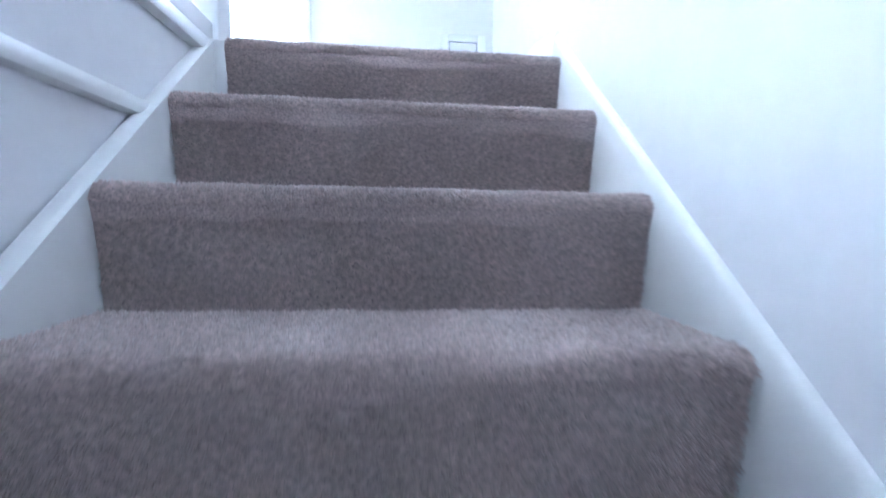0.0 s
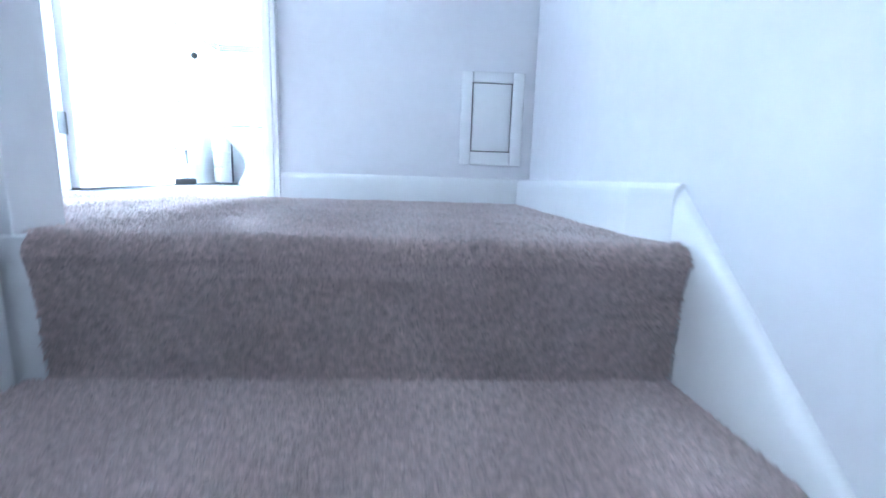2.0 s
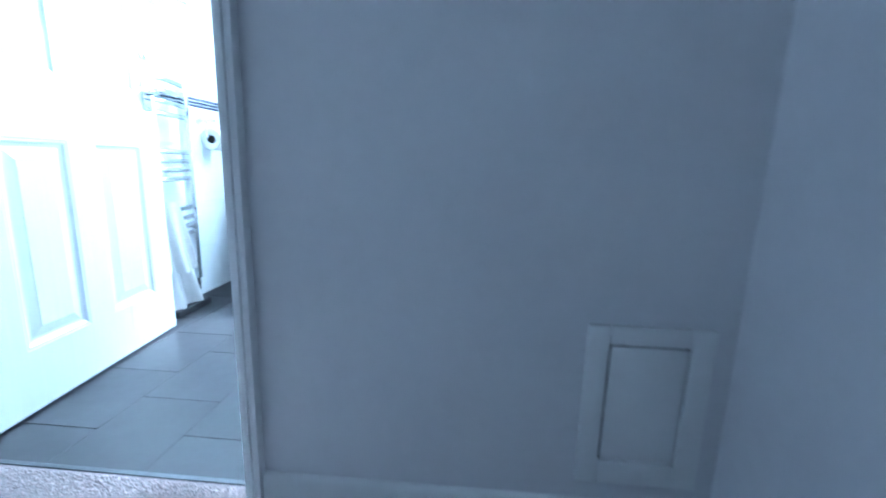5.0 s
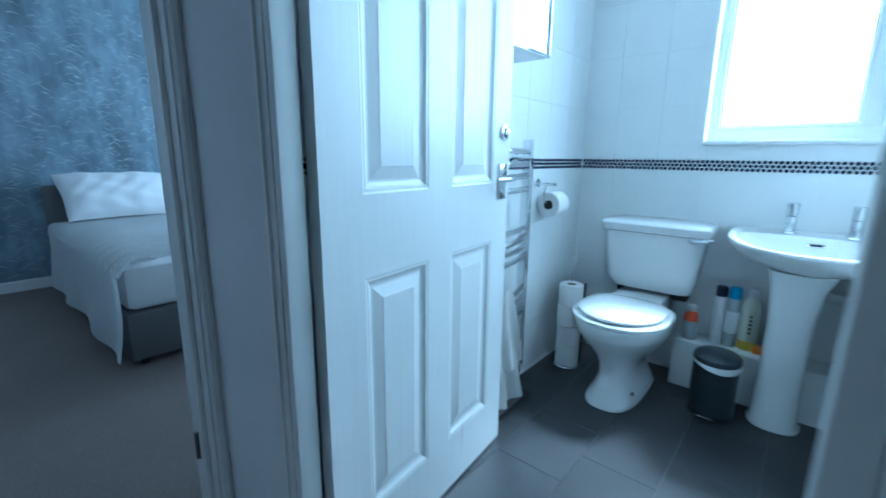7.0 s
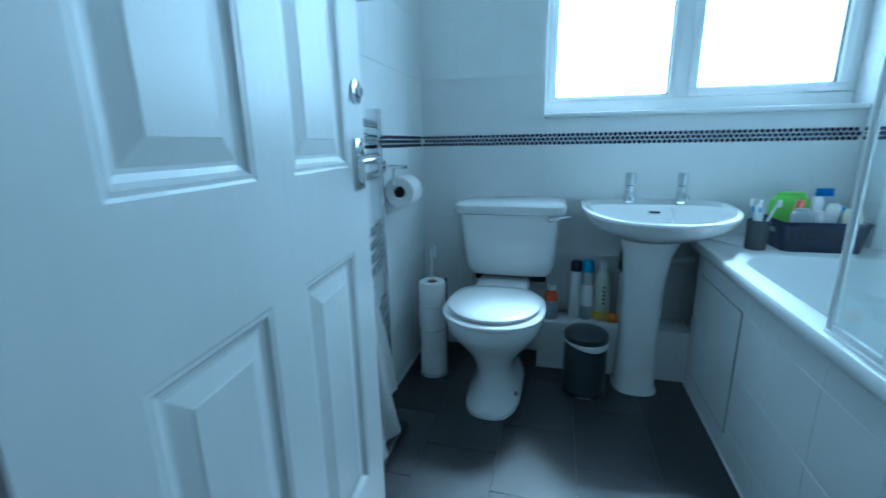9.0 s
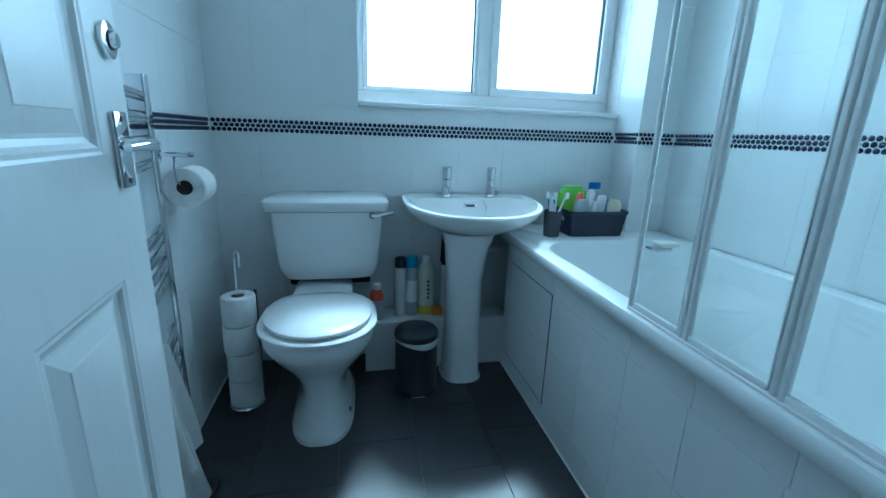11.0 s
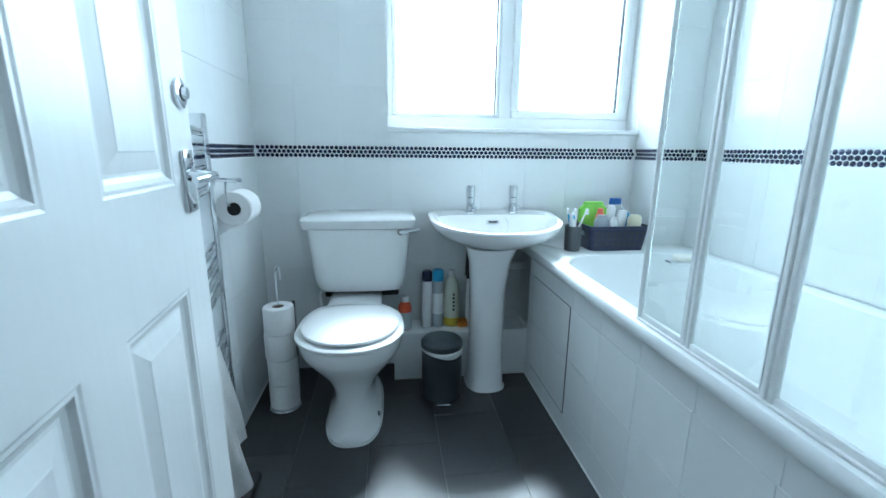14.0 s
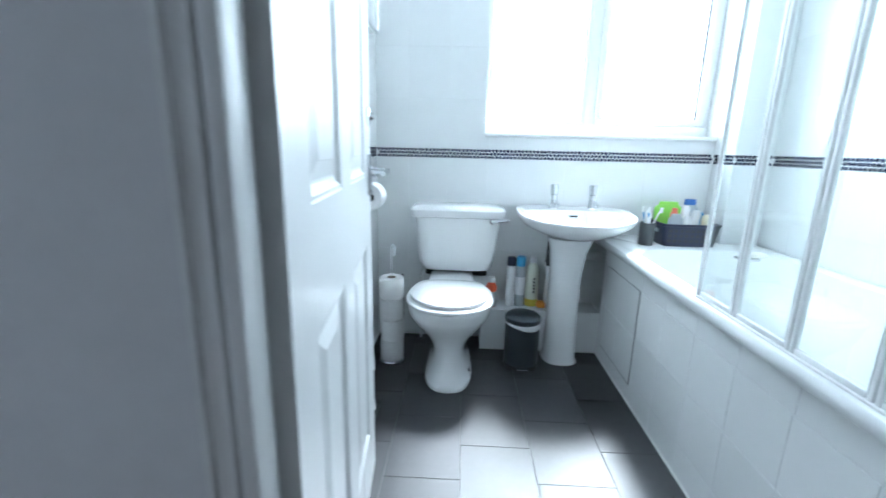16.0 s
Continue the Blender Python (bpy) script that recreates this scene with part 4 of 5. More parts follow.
def hanging_cloth(x0, y0, y1, z0, z1, flare, folds=4, depth=0.02):
    """A towel folded over a bar: both falls, softly pleated, with thickness."""
    bm = bmesh.new()
    ny, nz = 28, 20
    rows = []
    for j in range(nz + 1):
        v = j / nz
        row = []
        for i in range(ny + 1):
            u = i / ny
            w = 0.35 + 0.65 * v
            x = x0 + depth * w * math.sin(u * folds * math.pi + 0.7 * math.sin(3 * v)) + 0.012 * v
            y = y0 + (y1 - y0) * u * (1 + flare * v)
            z = z1 + (z0 - z1) * v + 0.012 * math.sin(5 * u + 1) * v
            row.append(bm.verts.new((x, y, z)))
        rows.append(row)
    for a, b in zip(rows, rows[1:]):
        for i in range(ny):
            bm.faces.new((a[i], a[i + 1], b[i + 1], b[i]))
    bmesh.ops.solidify(bm, geom=list(bm.faces), thickness=0.006)
    return bm


tw = thing("towel", (-0.99, 1.0, 0.2), "white terry towel hung over the towel rail", "towel")
part("fall", hanging_cloth(-0.985, 0.84, 1.015, 0.02, 0.46, 0.67, 5, 0.014), M_TOWEL, tw)
part("fold", hanging_cloth(-0.972, 0.86, 1.01, 0.2, 0.5, 0.5, 4, 0.012), M_TOWEL, tw)
sc = thing("floor_scale", (-1.0, 1.08, 0), "black bathroom scale leaning by the wall behind the door", "scale")
part("body", boxes((-1.06, -0.955, 0.93, 1.16, 0.0, 0.035), bevel=0.01), M_BLACK, sc)

# mirror cabinet over the towel rail
mi = thing("mirror_cabinet", (LEFT, 0.9, 1.3), "white wall cabinet with a chrome-edged mirror front", "cabinet")
MY0, MY1, MZ0, MZ1, MX = 0.62, 1.143, 1.305, 1.9, -0.955
part("carcass", boxes((LEFT, MX, MY0, MY1, MZ0, MZ1), bevel=0.003), M_WHITEP, mi)
bm = bmesh.new()
for a, b, c, d in ((MY0, MY1, MZ0, MZ0 + 0.01), (MY0, MY1, MZ1 - 0.01, MZ1), (MY0, MY0 + 0.01, MZ0 + 0.01, MZ1 - 0.01), (MY1 - 0.01, MY1, MZ0 + 0.01, MZ1 - 0.01)):
    box(bm, MX + 0.001, MX + 0.012, a, b, c, d, bevel=0.002)
part("frame", bm, M_CHROME, mi, "thin chrome edge")
part("mirror_glass", boxes((MX + 0.001, MX + 0.007, MY0 + 0.009, MY1 - 0.009, MZ0 + 0.009, MZ1 - 0.009)), M_MIRROR, mi, "", False)

# things on the bath's end
cup = thing("toothbrush_cup", (0.145, 1.6, RIM), "slate grey tumbler with toothbrushes and paste on the bath end", "tumbler")
cx, cy = 0.148, 1.6
part("tumbler", lathe(bmesh.new(), cx, cy, [(0.028, RIM), (0.03, RIM + 0.003), (0.033, RIM + 0.1), (0.0315, RIM + 0.1), (0.029, RIM + 0.01)], 28, True), M_SLATE, cup)
for k, (dx, dy, mat) in enumerate(((-0.025, 0.01, M_SKYB), (0.045, -0.01, M_WHITEP), (-0.01, -0.02, M_SKYB))):
    b = part("toothbrush", tube(bmesh.new(), [(cx, cy, RIM + 0.02), (cx + dx * 0.5, cy + dy * 0.5, RIM + 0.1), (cx + dx, cy + dy, RIM + 0.165)], [0.004, 0.0045, 0.003], 8), mat, cup, "plastic toothbrush")
    part("bristles", boxes((cx + dx * 0.95 - 0.005, cx + dx * 0.95 + 0.005, cy + dy - 0.012, cy + dy - 0.002, RIM + 0.145, RIM + 0.168)), M_WHITEP, b)
part("paste_tube", loft(bmesh.new(), [ring(cx - 0.004, cy - 0.005, RIM + 0.02, 0.012, 0.012, 14), ring(cx - 0.006, cy - 0.005, RIM + 0.125, 0.014, 0.013, 14), ring(cx - 0.006, cy - 0.005, RIM + 0.15, 0.01, 0.01, 14)]), M_WHITEP, cup, "white toothpaste tube")

bk = thing("storage_basket", (0.32, 1.66, RIM), "navy plastic basket full of toiletries on the bath end", "basket")
KX0, KX1, KY0, KY1, KZ = 0.205, 0.45, 1.565, 1.73, RIM + 0.1
bm = bmesh.new()
loft(bm, [rect_ring(KX0 + 0.012, KX1 - 0.012, KY0 + 0.01, KY1 - 0.01, RIM + 0.001, 0.02), rect_ring(KX0, KX1, KY0, KY1, KZ - 0.012, 0.022), rect_ring(KX0 - 0.004, KX1 + 0.004, KY0 - 0.004, KY1 + 0.004, KZ - 0.01, 0.024), rect_ring(KX0 - 0.004, KX1 + 0.004, KY0 - 0.004, KY1 + 0.004, KZ, 0.024),
          rect_ring(KX0 + 0.003, KX1 - 0.003, KY0 + 0.003, KY1 - 0.003, KZ, 0.02), rect_ring(KX0 + 0.015, KX1 - 0.015, KY0 + 0.013, KY1 - 0.013, RIM + 0.006, 0.018)])
kb = part("tub", bm, M_NAVY, bk)
part("handle_slot", boxes((KX0 + 0.0015, KX0 + 0.006, 1.625, 1.67, RIM + 0.055, RIM + 0.072), bevel=0.002), M_GREYP, kb, "pale handle slot")
# Solid black blocks on the front paint the shade of the basket's holes.
for i in range(9):
    x = KX0 + 0.03 + i * 0.0235
    for j in range(3):
        part("mesh_hole", boxes((x - 0.007, x + 0.007, KY0 - 0.0012 + 0.0095 * (0.75 - 0.25 * j), KY0 + 0.004 + 0.0095 * (0.75 - 0.25 * j), RIM + 0.02 + 0.022 * j, RIM + 0.033 + 0.022 * j)), M_BLACK, kb)

def in_basket(name, x, y, z0, h, w, d, mat, label, cat, cap=None, tilt=0.0):
    t = thing(name, (x, y, RIM + 0.007), label, cat, "toiletries in the basket")
    z = RIM + 0.007
    body = loft(bmesh.new(), [ring(x, y, z, w * 0.9, d * 0.9, 20, 3), ring(x, y, z + 0.004, w, d, 20, 3), ring(x + tilt * h, y, z + h * 0.9, w, d, 20, 3), ring(x + tilt * h, y, z + h, w * 0.7, d * 0.7, 20, 3)])
    part("body", body, mat, t)
    if cap:
        part("cap", loft(bmesh.new(), [ring(x + tilt * h, y, z + h, w * 0.75, d * 0.75, 16), ring(x + tilt * h, y, z + h + cap[1], w * 0.7, d * 0.7, 16)]), cap[0], t)


in_basket("bubble_bath_bottle", 0.272, 1.7, 0, 0.163, 0.06, 0.022, M_GREEN, "large lime green bottle standing in the basket", "bottle", (M_GREEN, 0.012))
in_basket("face_wash_tube", 0.272, 1.635, 0, 0.14, 0.016, 0.014, M_CORAL, "coral pink tube standing in the basket", "tube", (M_CORAL, 0.015))
in_basket("lotion_bottle", 0.268, 1.608, 0, 0.122, 0.03, 0.016, M_GREYP, "pale grey lotion bottle in the basket", "bottle", (M_GREYP, 0.01))
in_basket("cream_tube", 0.318, 1.65, 0, 0.165, 0.017, 0.012, M_WHITEP, "white cream tube leaning in the basket", "tube", None, 0.05)
in_basket("white_jar", 0.325, 1.608, 0, 0.112, 0.013, 0.013, M_WHITEP, "small white pot in the basket", "jar", (M_WHITEP, 0.012), -0.05)
in_basket("shampoo_bottle", 0.362, 1.69, 0, 0.165, 0.036, 0.018, M_GREYP, "pale bottle with a blue cap in the basket", "bottle", (M_BLUE, 0.025))
in_basket("conditioner_bottle", 0.352, 1.64, 0, 0.145, 0.02, 0.014, M_WHITEP, "white tube leaning in the basket", "bottle", None, 0.12)
in_basket("bath_sponge", 0.412, 1.618, 0, 0.13, 0.026, 0.02, M_CREAM, "cream bath sponge standing in the basket", "sponge")
in_basket("blue_sponge", 0.388, 1.652, 0, 0.135, 0.022, 0.016, M_SKYB, "muted blue sponge behind the cream one", "sponge")

sd = thing("soap_dish", (0.46, 1.36, RIM - 0.05), "chrome soap rest with a cream soap bar inside the bath", "soap dish")
part("dish", boxes((0.4, 0.475, 1.335, 1.385, RIM + 0.001, RIM + 0.014), bevel=0.006), M_CHROME, sd)
part("soap", boxes((0.425, 0.5, 1.335, 1.385, RIM + 0.014, RIM + 0.032), bevel=0.008), M_SOAP, sd, "worn cream soap bar")


# white sealant along the floor edges
def bead(name, pts, label, r=0.0045):
    return structure(name, tube(bmesh.new(), pts, r, 8), M_SEALANT, label, "sealant", True)


bead("sealant_bath", [(BX, FRONT + 0.01, 0.001), (BX, 0.9, 0.001), (BX, 1.684, 0.001)], "white sealant bead along the bath panel")
bead("sealant_boxing", [(-0.559, 1.684, 0.001), (-0.3, 1.684, 0.001), (BX, 1.684, 0.001)], "white sealant bead along the pipe boxing", 0.003)
bead("sealant_wall", [(LEFT, FRONT, 0.001), (LEFT, 1.0, 0.001), (LEFT, BACK, 0.001)], "white sealant bead along the tiled wall")
foot = pan_ring(0.0005, 1.722, 1.27, 0.1, power=2.8)
bead("sealant_toilet", foot + foot[:1], "white sealant bead round the toilet foot", 0.0025)
foot = ring(PX, 1.63, 0.0005, 0.079, 0.089, 32, 2.6)
bead("sealant_pedestal", foot + foot[:1], "white sealant bead round the basin pedestal", 0.0025)

# ---- bedroom ----
bed = thing("bed", (-3.4, 0.85, 0), "divan bed made up with white bedding and a textured throw", "bed")
EX0, EX1, EY0, EY1 = -4.34, -2.43, 0.16, 1.5
base = part("divan_base", boxes((EX0, EX1, EY0, EY1, 0.035, 0.265), bevel=0.012), M_DIVAN, bed, "dark grey fabric divan base")
for x in (EX0 + 0.1, EX1 - 0.06):
    for y in (EY0 + 0.06, EY1 - 0.06):
        part("castor", lathe(bmesh.new(), x, y, [(0.02, 0), (0.022, 0.006), (0.02, 0.036)], 14), M_BLACK, base)
part("mattress", boxes((EX0, EX1 - 0.005, EY0 + 0.005, EY1 - 0.005, 0.266, 0.48), bevel=0.045), M_LINEN, bed, "white sheeted mattress")


def drape(ax, bx, seed=3):
    """A bedspread laid over the mattress: smooth on top, hanging in soft folds down the near side, rucked up at the foot."""
    bm = bmesh.new()
    nx, ny, hang = 80, 64, 0.47
    total, rows = hang + 1.34, []
    for i in range(nx + 1):
        u = i / nx
        row = []
        for j in range(ny + 1):
            s = j / ny * total
            end = bx - 0.16 * max(0, min(1, (s - hang) / 0.35)) + 0.03 * math.sin(7 * s)      # the foot edge runs back from the near corner
            x = ax + (end - ax) * u
            ruck = max(0, (u - 0.6) / 0.4)
            if s < hang:
                k = 1 - s / hang
                fold = 0.5 + 0.5 * math.sin(u * 19 + 1.2 * k + 0.6 * math.sin(7 * u))
                y = EY0 - 0.02 - 0.03 * k ** 1.3 * fold - 0.012 * math.sqrt(k)
                z = 0.465 - (hang - 0.05) * k * (1 - 0.06 * max(0, (u - 0.88) / 0.12) ** 2) * (0.86 + 0.1 * u + 0.03 * math.sin(u * 9)) - 0.02 * (1 - k) * 0
                x += (0.05 * k + 0.03 * math.sin(math.pi * k)) * ruck
            else:
                d = s - hang
                y = EY0 - 0.02 + d
                z = 0.465 + 0.068 * (1 - math.exp(-d * 16)) + 0.01 * math.sin(4 * x + 3 * y)
                z += ruck * (0.02 * math.sin(60 * x + 6 * math.sin(4 * y)) - 0.03 * ruck)
            row.append(bm.verts.new((x, y, z)))
        rows.append(row)
    for a, b in zip(rows, rows[1:]):
        for j in range(ny):
            bm.faces.new((a[j], a[j + 1], b[j + 1], b[j]))
    bmesh.ops.solidify(bm, geom=list(bm.faces), thickness=0.018)
    return bm


qu = thing("bedspread", (-3.2, 0.8, 0.3), "white textured bedspread draped over the bed", "bedspread")
part("cover", drape(-3.98, -2.4), M_SPREAD, qu)


def pillow(cx, cy, z, w, h, d, lean):
    """A soft flat pillow leaning up towards the headboard, creased, with a flat hem round it."""
    bm, g = bmesh.new(), random.Random(int(cy * 100))
    n, m, top, low = 36, 22, [], []
    c, s = math.cos(lean), math.sin(lean)
    for i in range(n + 1):
        ra, rb = [], []
        for j in range(m + 1):
            u, v = -1 + 2 * i / n, -1 + 2 * j / m
            puff = max(0, (1 - abs(u) ** 3.5) * (1 - abs(v) ** 3)) ** 0.6
            crease = 0.006 * math.sin(13 * u + 5 * v + 2 * math.sin(4 * v)) + 0.005 * math.sin(9 * v - 7 * u)
            p, q = d * v * (1 - 0.05 * (1 - abs(u))), h * (puff + 0.06) + crease * puff
            y = cy + w * u * (1 - 0.05 * (1 - abs(v)))
            ra.append(bm.verts.new((cx + p * c + q * s, y, z - p * s + q * c)))
            rb.append(bm.verts.new((cx + p * c - q * s * 0.6, y, z - p * s - q * c * 0.6)))
        top.append(ra), low.append(rb)
    for i in range(n):
        for j in range(m):
            bm.faces.new((top[i][j], top[i + 1][j], top[i + 1][j + 1], top[i][j + 1]))
            bm.faces.new((low[i][j], low[i][j + 1], low[i + 1][j + 1], low[i + 1][j]))
    return bm


for y in (0.57, 1.24):
    p = thing("pillow", (-4.08, y, 0.53), "white creased pillow propped at the bed head", "pillow", "pillows on the bed")
    part("cover", pillow(-4.09, y, 0.67, 0.34, 0.085, 0.25, radians(36)), M_LINEN, p)
hb = thing("headboard", (-4.37, 0.83, 0.1), "dark upholstered headboard against the wallpaper", "headboard")
part("board", boxes((-4.395, -4.345, EY0 + 0.02, EY1, 0.0, 0.74), bevel=0.02), M_DIVAN, hb)

# plume print on the wallpaper: columns of fine drooping strokes, a millimetre proud
rng = random.Random(7)
verts, faces = [], []


def wisp(y, z, side, length, width, lift):
    """One curved stroke that leaves its stem sideways, rises a little and droops at its tip."""
    n, k = 5, len(verts)
    for i in range(n + 1):
        u = i / n
        w = width * (0.35 + math.sin(math.pi * min(1, 0.15 + u * 0.85)) * 0.65) * (1 - 0.75 * u)
        py, pz = y + side * length * u, z + lift * length * math.sin(2.2 * u) - 0.35 * length * u * u
        verts.extend([(-4.3988, py, pz - w), (-4.3988, py, pz + w)])
    for i in range(n):
        faces.append((k + 2 * i, k + 2 * i + 2, k + 2 * i + 3, k + 2 * i + 1))


for col in range(25):
    stem = -0.82 + col * 0.112
    for row in range(210):
        z = 0.08 + row * 0.0109 + rng.uniform(-0.012, 0.012)
        thick = 0.5 + 0.5 * math.sin(z * 3.1 + col * 2.3) * math.sin(z * 1.3 + col)
        y = stem + 0.025 * math.sin(z * 4 + col * 1.9) + rng.uniform(-0.045, 0.045)
        if rng.random() < 0.25 + 0.75 * thick:
            wisp(y, z, rng.choice((-1, 1)), rng.uniform(0.02, 0.085), rng.uniform(0.001, 0.0036), rng.uniform(-0.35, 0.75))
me = bpy.data.meshes.new("wallpaper_print")
ok = [f for f in faces if all(0.08 < verts[i][2] < TOP - 0.01 and -0.88 < verts[i][1] < 1.95 for i in f)]
me.from_pydata(verts, [], ok)
me.materials.append(M_PRINT)
tagged(new("wallpaper_print", me), "pale silver plumes printed on grey-blue wallpaper", "wallpaper", kind="stuff")

# ---- pieces: tiles, mosaic, floor ----
TWD, THT, JN = 0.1885, 0.226, 0.0005
BAND0, BAND1 = 0.920, 0.970


def rows_of(z0, z1):
    """Tile rows below and above the mosaic band."""
    out, z = [], BAND0
    while z > z0 + 0.01:
        out.append((max(z0, z - THT), z))
        z -= THT
    z = BAND1
    while z < z1 - 0.01:
        out.append((z, min(z1, z + THT)))
        z += THT
    return [(a, b) for a, b in out if b <= z1 + 1e-6 and a >= z0 - 1e-6]


def cols_of(a, b, joint):
    k = math.floor((a - joint) / TWD)
    xs = [joint + TWD * i for i in range(k, k + 40)]
    cuts = [a] + [x for x in xs if a + 0.012 < x < b - 0.012] + [b]
    return list(zip(cuts, cuts[1:]))


def tiled(parent, a, b, joint, z0, z1, place, hole=None, rows=None, jn=JN):
    for u0, u1 in cols_of(a, b, joint):
        for v0, v1 in (rows or rows_of(z0, z1)):
            spans = [(u0, u1, v0, v1)]
            if hole:
                h0, h1, g0, g1 = hole
                if u0 < h1 and u1 > h0 and v0 < g1 and v1 > g0:
                    spans = []
                    if v0 < g0 - 0.01:
                        spans.append((u0, u1, v0, g0))
                    if v1 > g1 + 0.01:
                        spans.append((u0, u1, g1, v1))
                    if u0 < h0 - 0.01:
                        spans.append((u0, h0, max(v0, g0), min(v1, g1)))
                    if u1 > h1 + 0.01:
                        spans.append((h1, u1, max(v0, g0), min(v1, g1)))
            for p, q, r, s in spans:
                if q - p > 0.008 and s - r > 0.008:
                    piece("tile", tile_mesh(q - p - jn, s - r - jn, GB, M_TILE, 0.6 * jn), parent, place((p + q) / 2, (r + s) / 2))


face_y = lambda y: (lambda u, v: Matrix.Translation((u, y + GB, v)) @ Matrix.Rotation(radians(90), 4, "X"))      # faces -y
face_x = lambda x: (lambda u, v: Matrix.Translation((x - GB, u, v)) @ Matrix.Rotation(radians(90), 4, "Z") @ Matrix.Rotation(radians(90), 4, "X"))  # faces +x
face_nx = lambda x: (lambda u, v: Matrix.Translation((x + GB, u, v)) @ Matrix.Rotation(radians(-90), 4, "Z") @ Matrix.Rotation(radians(90), 4, "X"))  # faces -x
face_up = lambda z: (lambda u, v: Matrix.Translation((u, v, z - GB)))

tiled(wall_back, LEFT, WIN[1], -0.177, 0.0, TOP, face_y(BACK), (WIN[0], WIN[1] + 0.02, WIN[2] - 0.018, WIN[3]))
tiled(wall_left, FRONT, BACK, 1.265, 0.0, TOP, face_x(LEFT))
tiled(wall_right, FRONT, 1.663, 1.3, RIM + 0.002, TOP, face_nx(RIGHT))
tiled(pier, WIN[1], RIGHT, RIGHT - 0.001, RIM + 0.002, TOP, face_y(1.663))
tiled(pier, 1.6635, BACK, BACK - 0.001, RIM + 0.002, TOP, face_nx(WIN[1]))
tiled(ledge, -0.559, BX - 0.001, -0.36, 0, 0.204, face_y(1.684), rows=[(0.0, 0.204)])
tiled(ledge, -0.555, BX - 0.001, -0.36, 1.688, BACK, face_up(0.208), rows=[(1.686, BACK)])
ZJ = [(0.0, 0.1), (0.1, 0.28), (0.28, 0.46), (0.46, RIM - 0.041)]
tiled(bath_panel, FRONT, 1.27, 0.887, 0, RIM, face_nx(BX), rows=ZJ[:3], jn=0.0013)
tiled(bath_panel, FRONT, 1.683, 0.693, 0, RIM, face_nx(BX), rows=ZJ[3:], jn=0.0013)
tiled(bath_panel, 1.634, 1.683, 1.64, 0, RIM, face_nx(BX), rows=ZJ[:3], jn=0.0013)
tiled(bath_panel, 1.274, 1.63, 1.46, 0, RIM, face_nx(BX - 0.0015), rows=[(0.073, 0.27), (0.27, 0.459)], jn=0.0013)
tiled(bath_panel, 1.27, 1.634, 1.46, 0, RIM, face_nx(BX), rows=[(0.0, 0.069)], jn=0.0013)

PITCH = 0.0178
bm = bmesh.new()
loft(bm, [ring(0, 0, 0, 0.0075, 0.0075, 12), ring(0, 0, 0.0016, 0.0075, 0.0075, 12), ring(0, 0, 0.0022, 0.0064, 0.0064, 12)])
DOT = finish("mosaic_dot", bm, M_DOT, True)


def band(name, a, b, place, label):
    th = thing(name, (0, 0, 0), label, "mosaic band")
    th["kind"] = "structure"
    n = int((b - a - 0.004) / PITCH)
    for r in range(3):
        for i in range(n + 1):
            u = a + 0.011 + PITCH * (i + (0.5 if r == 1 else 0))
            if u < b - 0.008:
                piece("mosaic_dot", DOT, th, place(u, 0.945 + (r - 1) * PITCH * 0.866))


LAB = "band of navy penny-round mosaic in white grout"
band("mosaic_band", LEFT, WIN[1], face_y(BACK + 0.0), LAB)
band("mosaic_band", FRONT + 0.01, BACK, face_x(LEFT), LAB)
band("mosaic_band", FRONT + 0.01, 1.663, face_nx(RIGHT), LAB)
band("mosaic_band", 1.663, BACK, face_nx(WIN[1]), LAB)
band("mosaic_band", WIN[1], RIGHT, face_y(1.663), LAB)

FW, FL = 0.2325, 0.305
for c in range(-3, 8):
    for r in range(-1, 8):
        xa, xb = -0.649 + (c - 2) * FW, -0.649 + (c - 1) * FW
        ya = 0.96 + (r - 3) * FL + (0.15 if c % 2 else 0.0)
        yb = ya + FL
        xa, xb, ya, yb = max(xa, LEFT), min(xb, 0.04), max(ya, 0.06), min(yb, BACK)
        if xb - xa > 0.02 and yb - ya > 0.02:
            piece("floor_tile", tile_mesh(xb - xa - 0.0018, yb - ya - 0.0018, 0.0035, M_VINYL, 0.0004), floor_b, Matrix.Translation(((xa + xb) / 2, (ya + yb) / 2, -0.0035)))


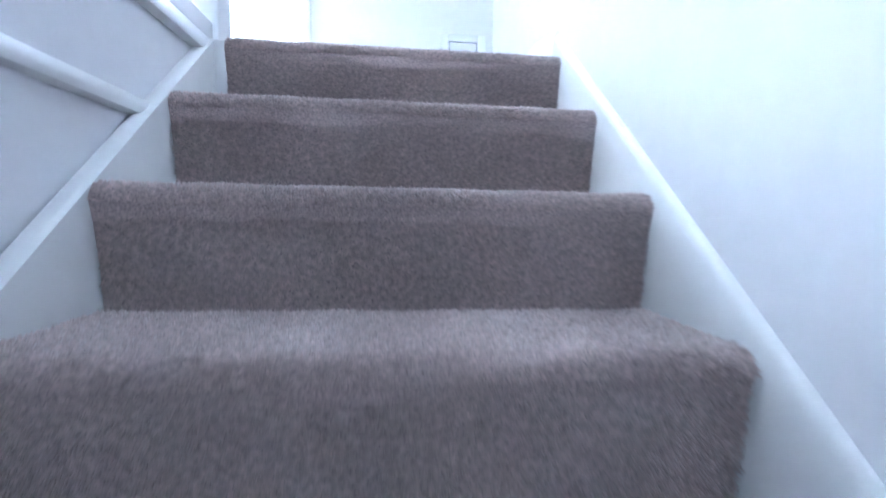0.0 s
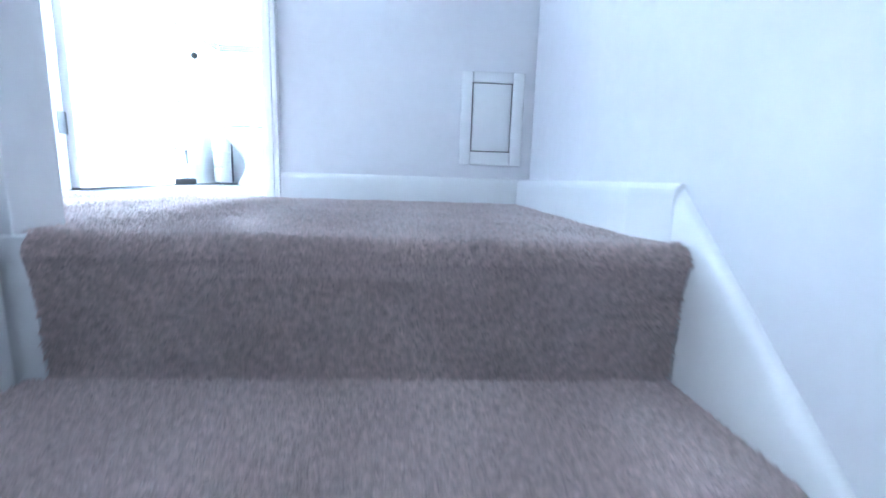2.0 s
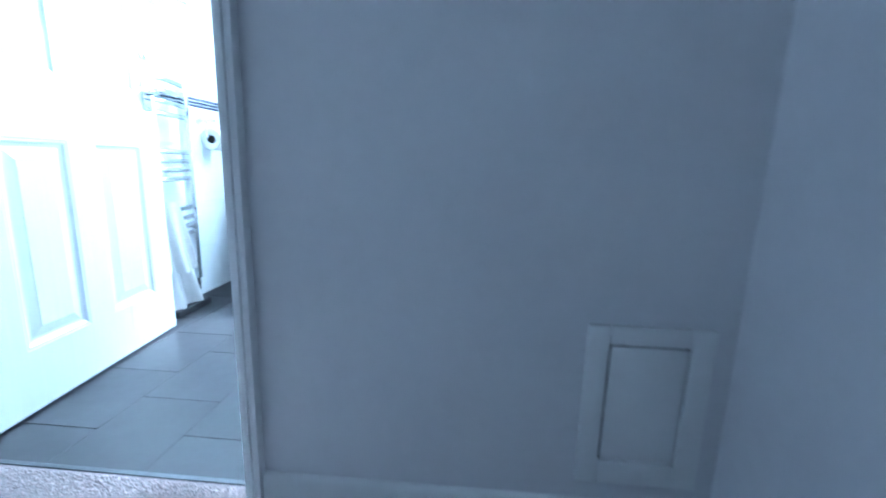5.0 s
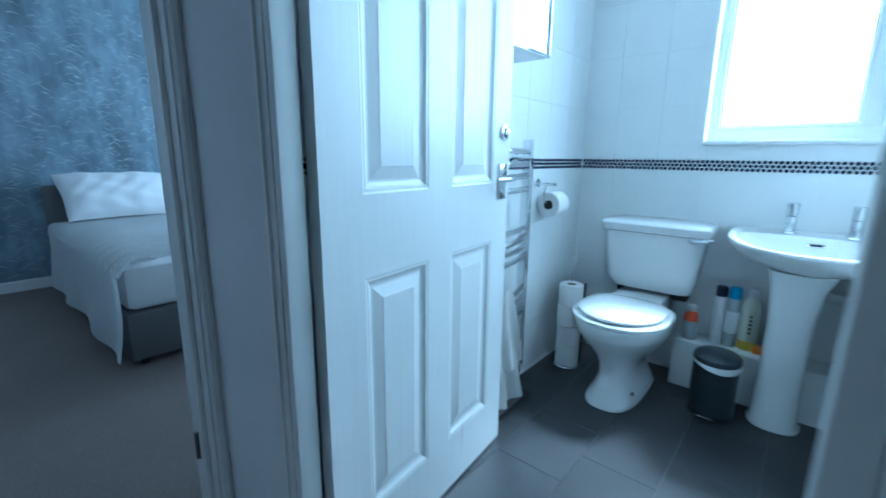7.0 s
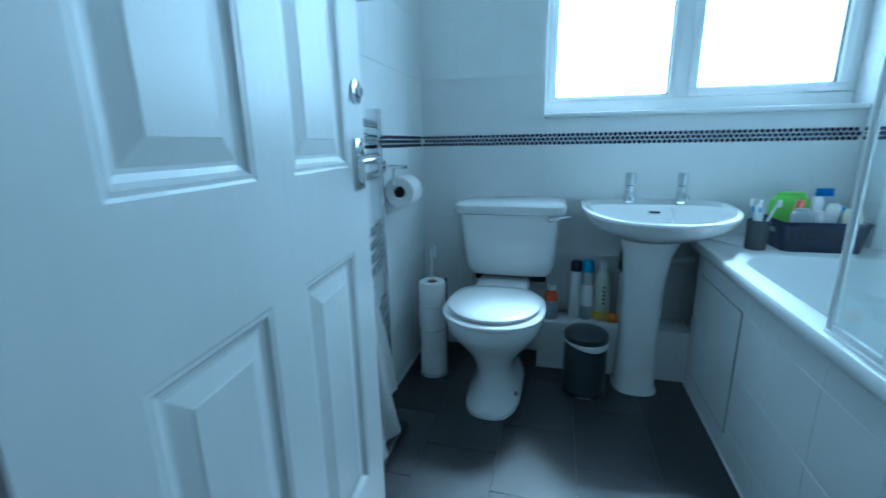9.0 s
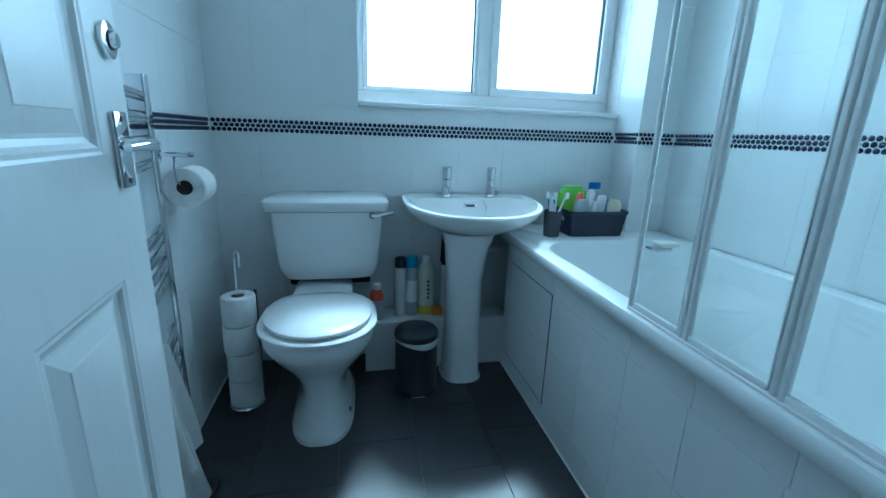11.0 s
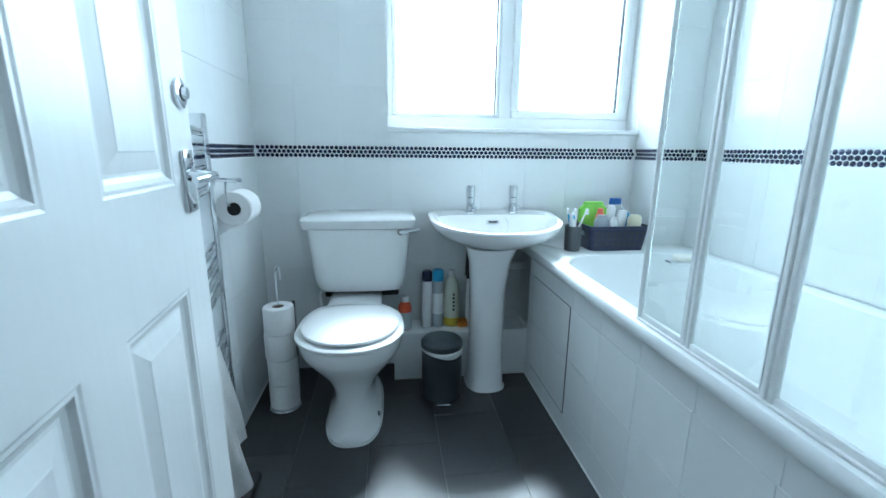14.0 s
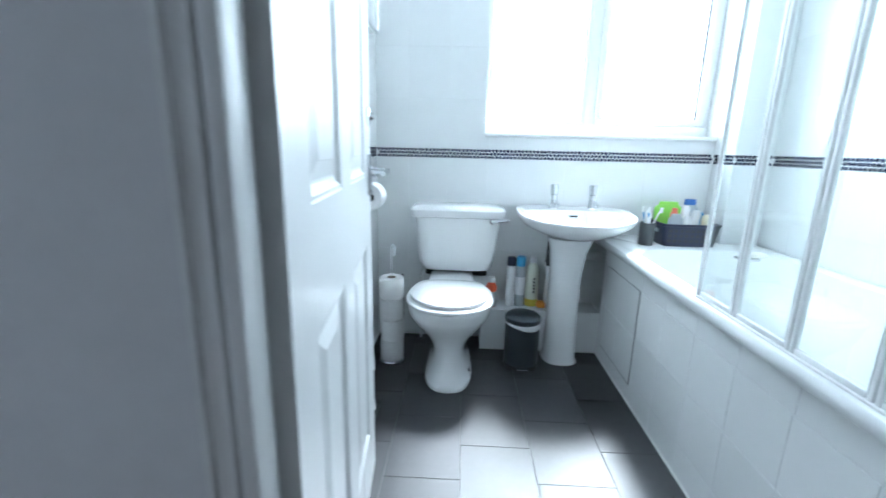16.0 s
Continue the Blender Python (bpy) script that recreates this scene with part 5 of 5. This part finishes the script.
# carpet pile on the upper steps and the landing: short leaning tufts
def pile(name, spots, label, seed, height=0.0062, width=0.0024):
    """Tufts of three-sided spikes at the given places; spots is an array of place and outward direction."""
    g = np.random.default_rng(seed)
    n = len(spots)
    p, d = spots[:, :3], spots[:, 3:]
    comb = np.array([0.0008, -0.0012, -0.0012]) + 0.0009 * np.sin(p[:, [1, 2, 0]] * 37 + p[:, [0, 0, 1]] * 23)
    tip = p + d * (height * g.uniform(0.6, 1.25, (n, 1))) + comb + g.normal(0, 0.0016, (n, 3))
    side = np.cross(d, g.normal(0, 1, (n, 3)))
    side /= np.linalg.norm(side, axis=1, keepdims=True)
    other = np.cross(d, side)
    w = width * g.uniform(0.7, 1.3, (n, 1))
    corners = [p + side * w, p - side * w * 0.5 + other * w * 0.87, p - side * w * 0.5 - other * w * 0.87]
    v = np.concatenate(corners + [tip])
    i = np.arange(n)
    f = np.concatenate([np.stack([i, i + n, i + 3 * n], 1), np.stack([i + n, i + 2 * n, i + 3 * n], 1), np.stack([i + 2 * n, i, i + 3 * n], 1)])
    me = bpy.data.meshes.new(name)
    me.vertices.add(len(v))
    me.vertices.foreach_set("co", v.astype(np.float32).ravel())
    loops = f.ravel()
    me.loops.add(len(loops))
    me.loops.foreach_set("vertex_index", loops.astype(np.int32))
    me.polygons.add(len(f))
    me.polygons.foreach_set("loop_start", (np.arange(len(f)) * 3).astype(np.int32))
    me.update(calc_edges=True)
    me.validate()
    me.materials.append(M_TUFT)
    return tagged(new(name, me), label, "carpet pile", kind="stuff")


def step_spots(k, per_m2, g):
    y, z = EDGE - k * GO, -k * RISE
    out = []
    depth = GO if k else 0.02
    n = int(per_m2 * (SX1 - SX0) * depth)
    a = np.zeros((n, 6))
    a[:, 0], a[:, 1], a[:, 2], a[:, 5] = g.uniform(SX0 + (0.003 if k else 0.027), SX1 - 0.005, n), g.uniform(y + 0.012, y + depth, n), z, 1
    out.append(a)
    n = int(per_m2 * (SX1 - SX0) * (RISE - 0.02))
    a = np.zeros((n, 6))
    a[:, 0], a[:, 2] = g.uniform(SX0 + (0.008 if k else 0.027), SX1 - 0.008, n), g.uniform(z - RISE, z - 0.03, n)
    s = np.clip((z - 0.045 - a[:, 2]) / (RISE - 0.06), 0, 1)
    a[:, 1], a[:, 4] = y - 0.006 + 0.009 * s, -1
    a[:, 5] = -0.25
    out.append(a)
    n = int(per_m2 * (SX1 - SX0) * 0.044)
    a = np.zeros((n, 6))
    t = g.uniform(math.pi / 2, math.pi, n)
    a[:, 0], a[:, 1], a[:, 2] = g.uniform(SX0 + (0.003 if k else 0.027), SX1 - 0.005, n), y + 0.012 + np.cos(t) * 0.026, z - 0.026 + np.sin(t) * 0.026
    a[:, 4], a[:, 5] = np.cos(t), np.sin(t)
    out.append(a)
    a = np.concatenate(out)
    a[:, 3:] /= np.linalg.norm(a[:, 3:], axis=1, keepdims=True)
    return a


g = np.random.default_rng(5)
pile("stair_carpet_pile", np.concatenate([step_spots(k, 150000, g) for k in range(5)]), "short taupe pile of the stair carpet", 11)
n = 300000
a = np.zeros((n, 6))
a[:, 0], a[:, 1], a[:, 5] = g.uniform(-1.24, 0.694, n), g.uniform(EDGE + 0.012, 0.08, n), 1
pile("landing_carpet_pile", a[(a[:, 1] < -0.012) | ((a[:, 0] < -0.19) & (a[:, 1] < 0.045)) | (a[:, 0] < -0.88)], "short taupe pile of the landing carpet", 12, 0.0026)
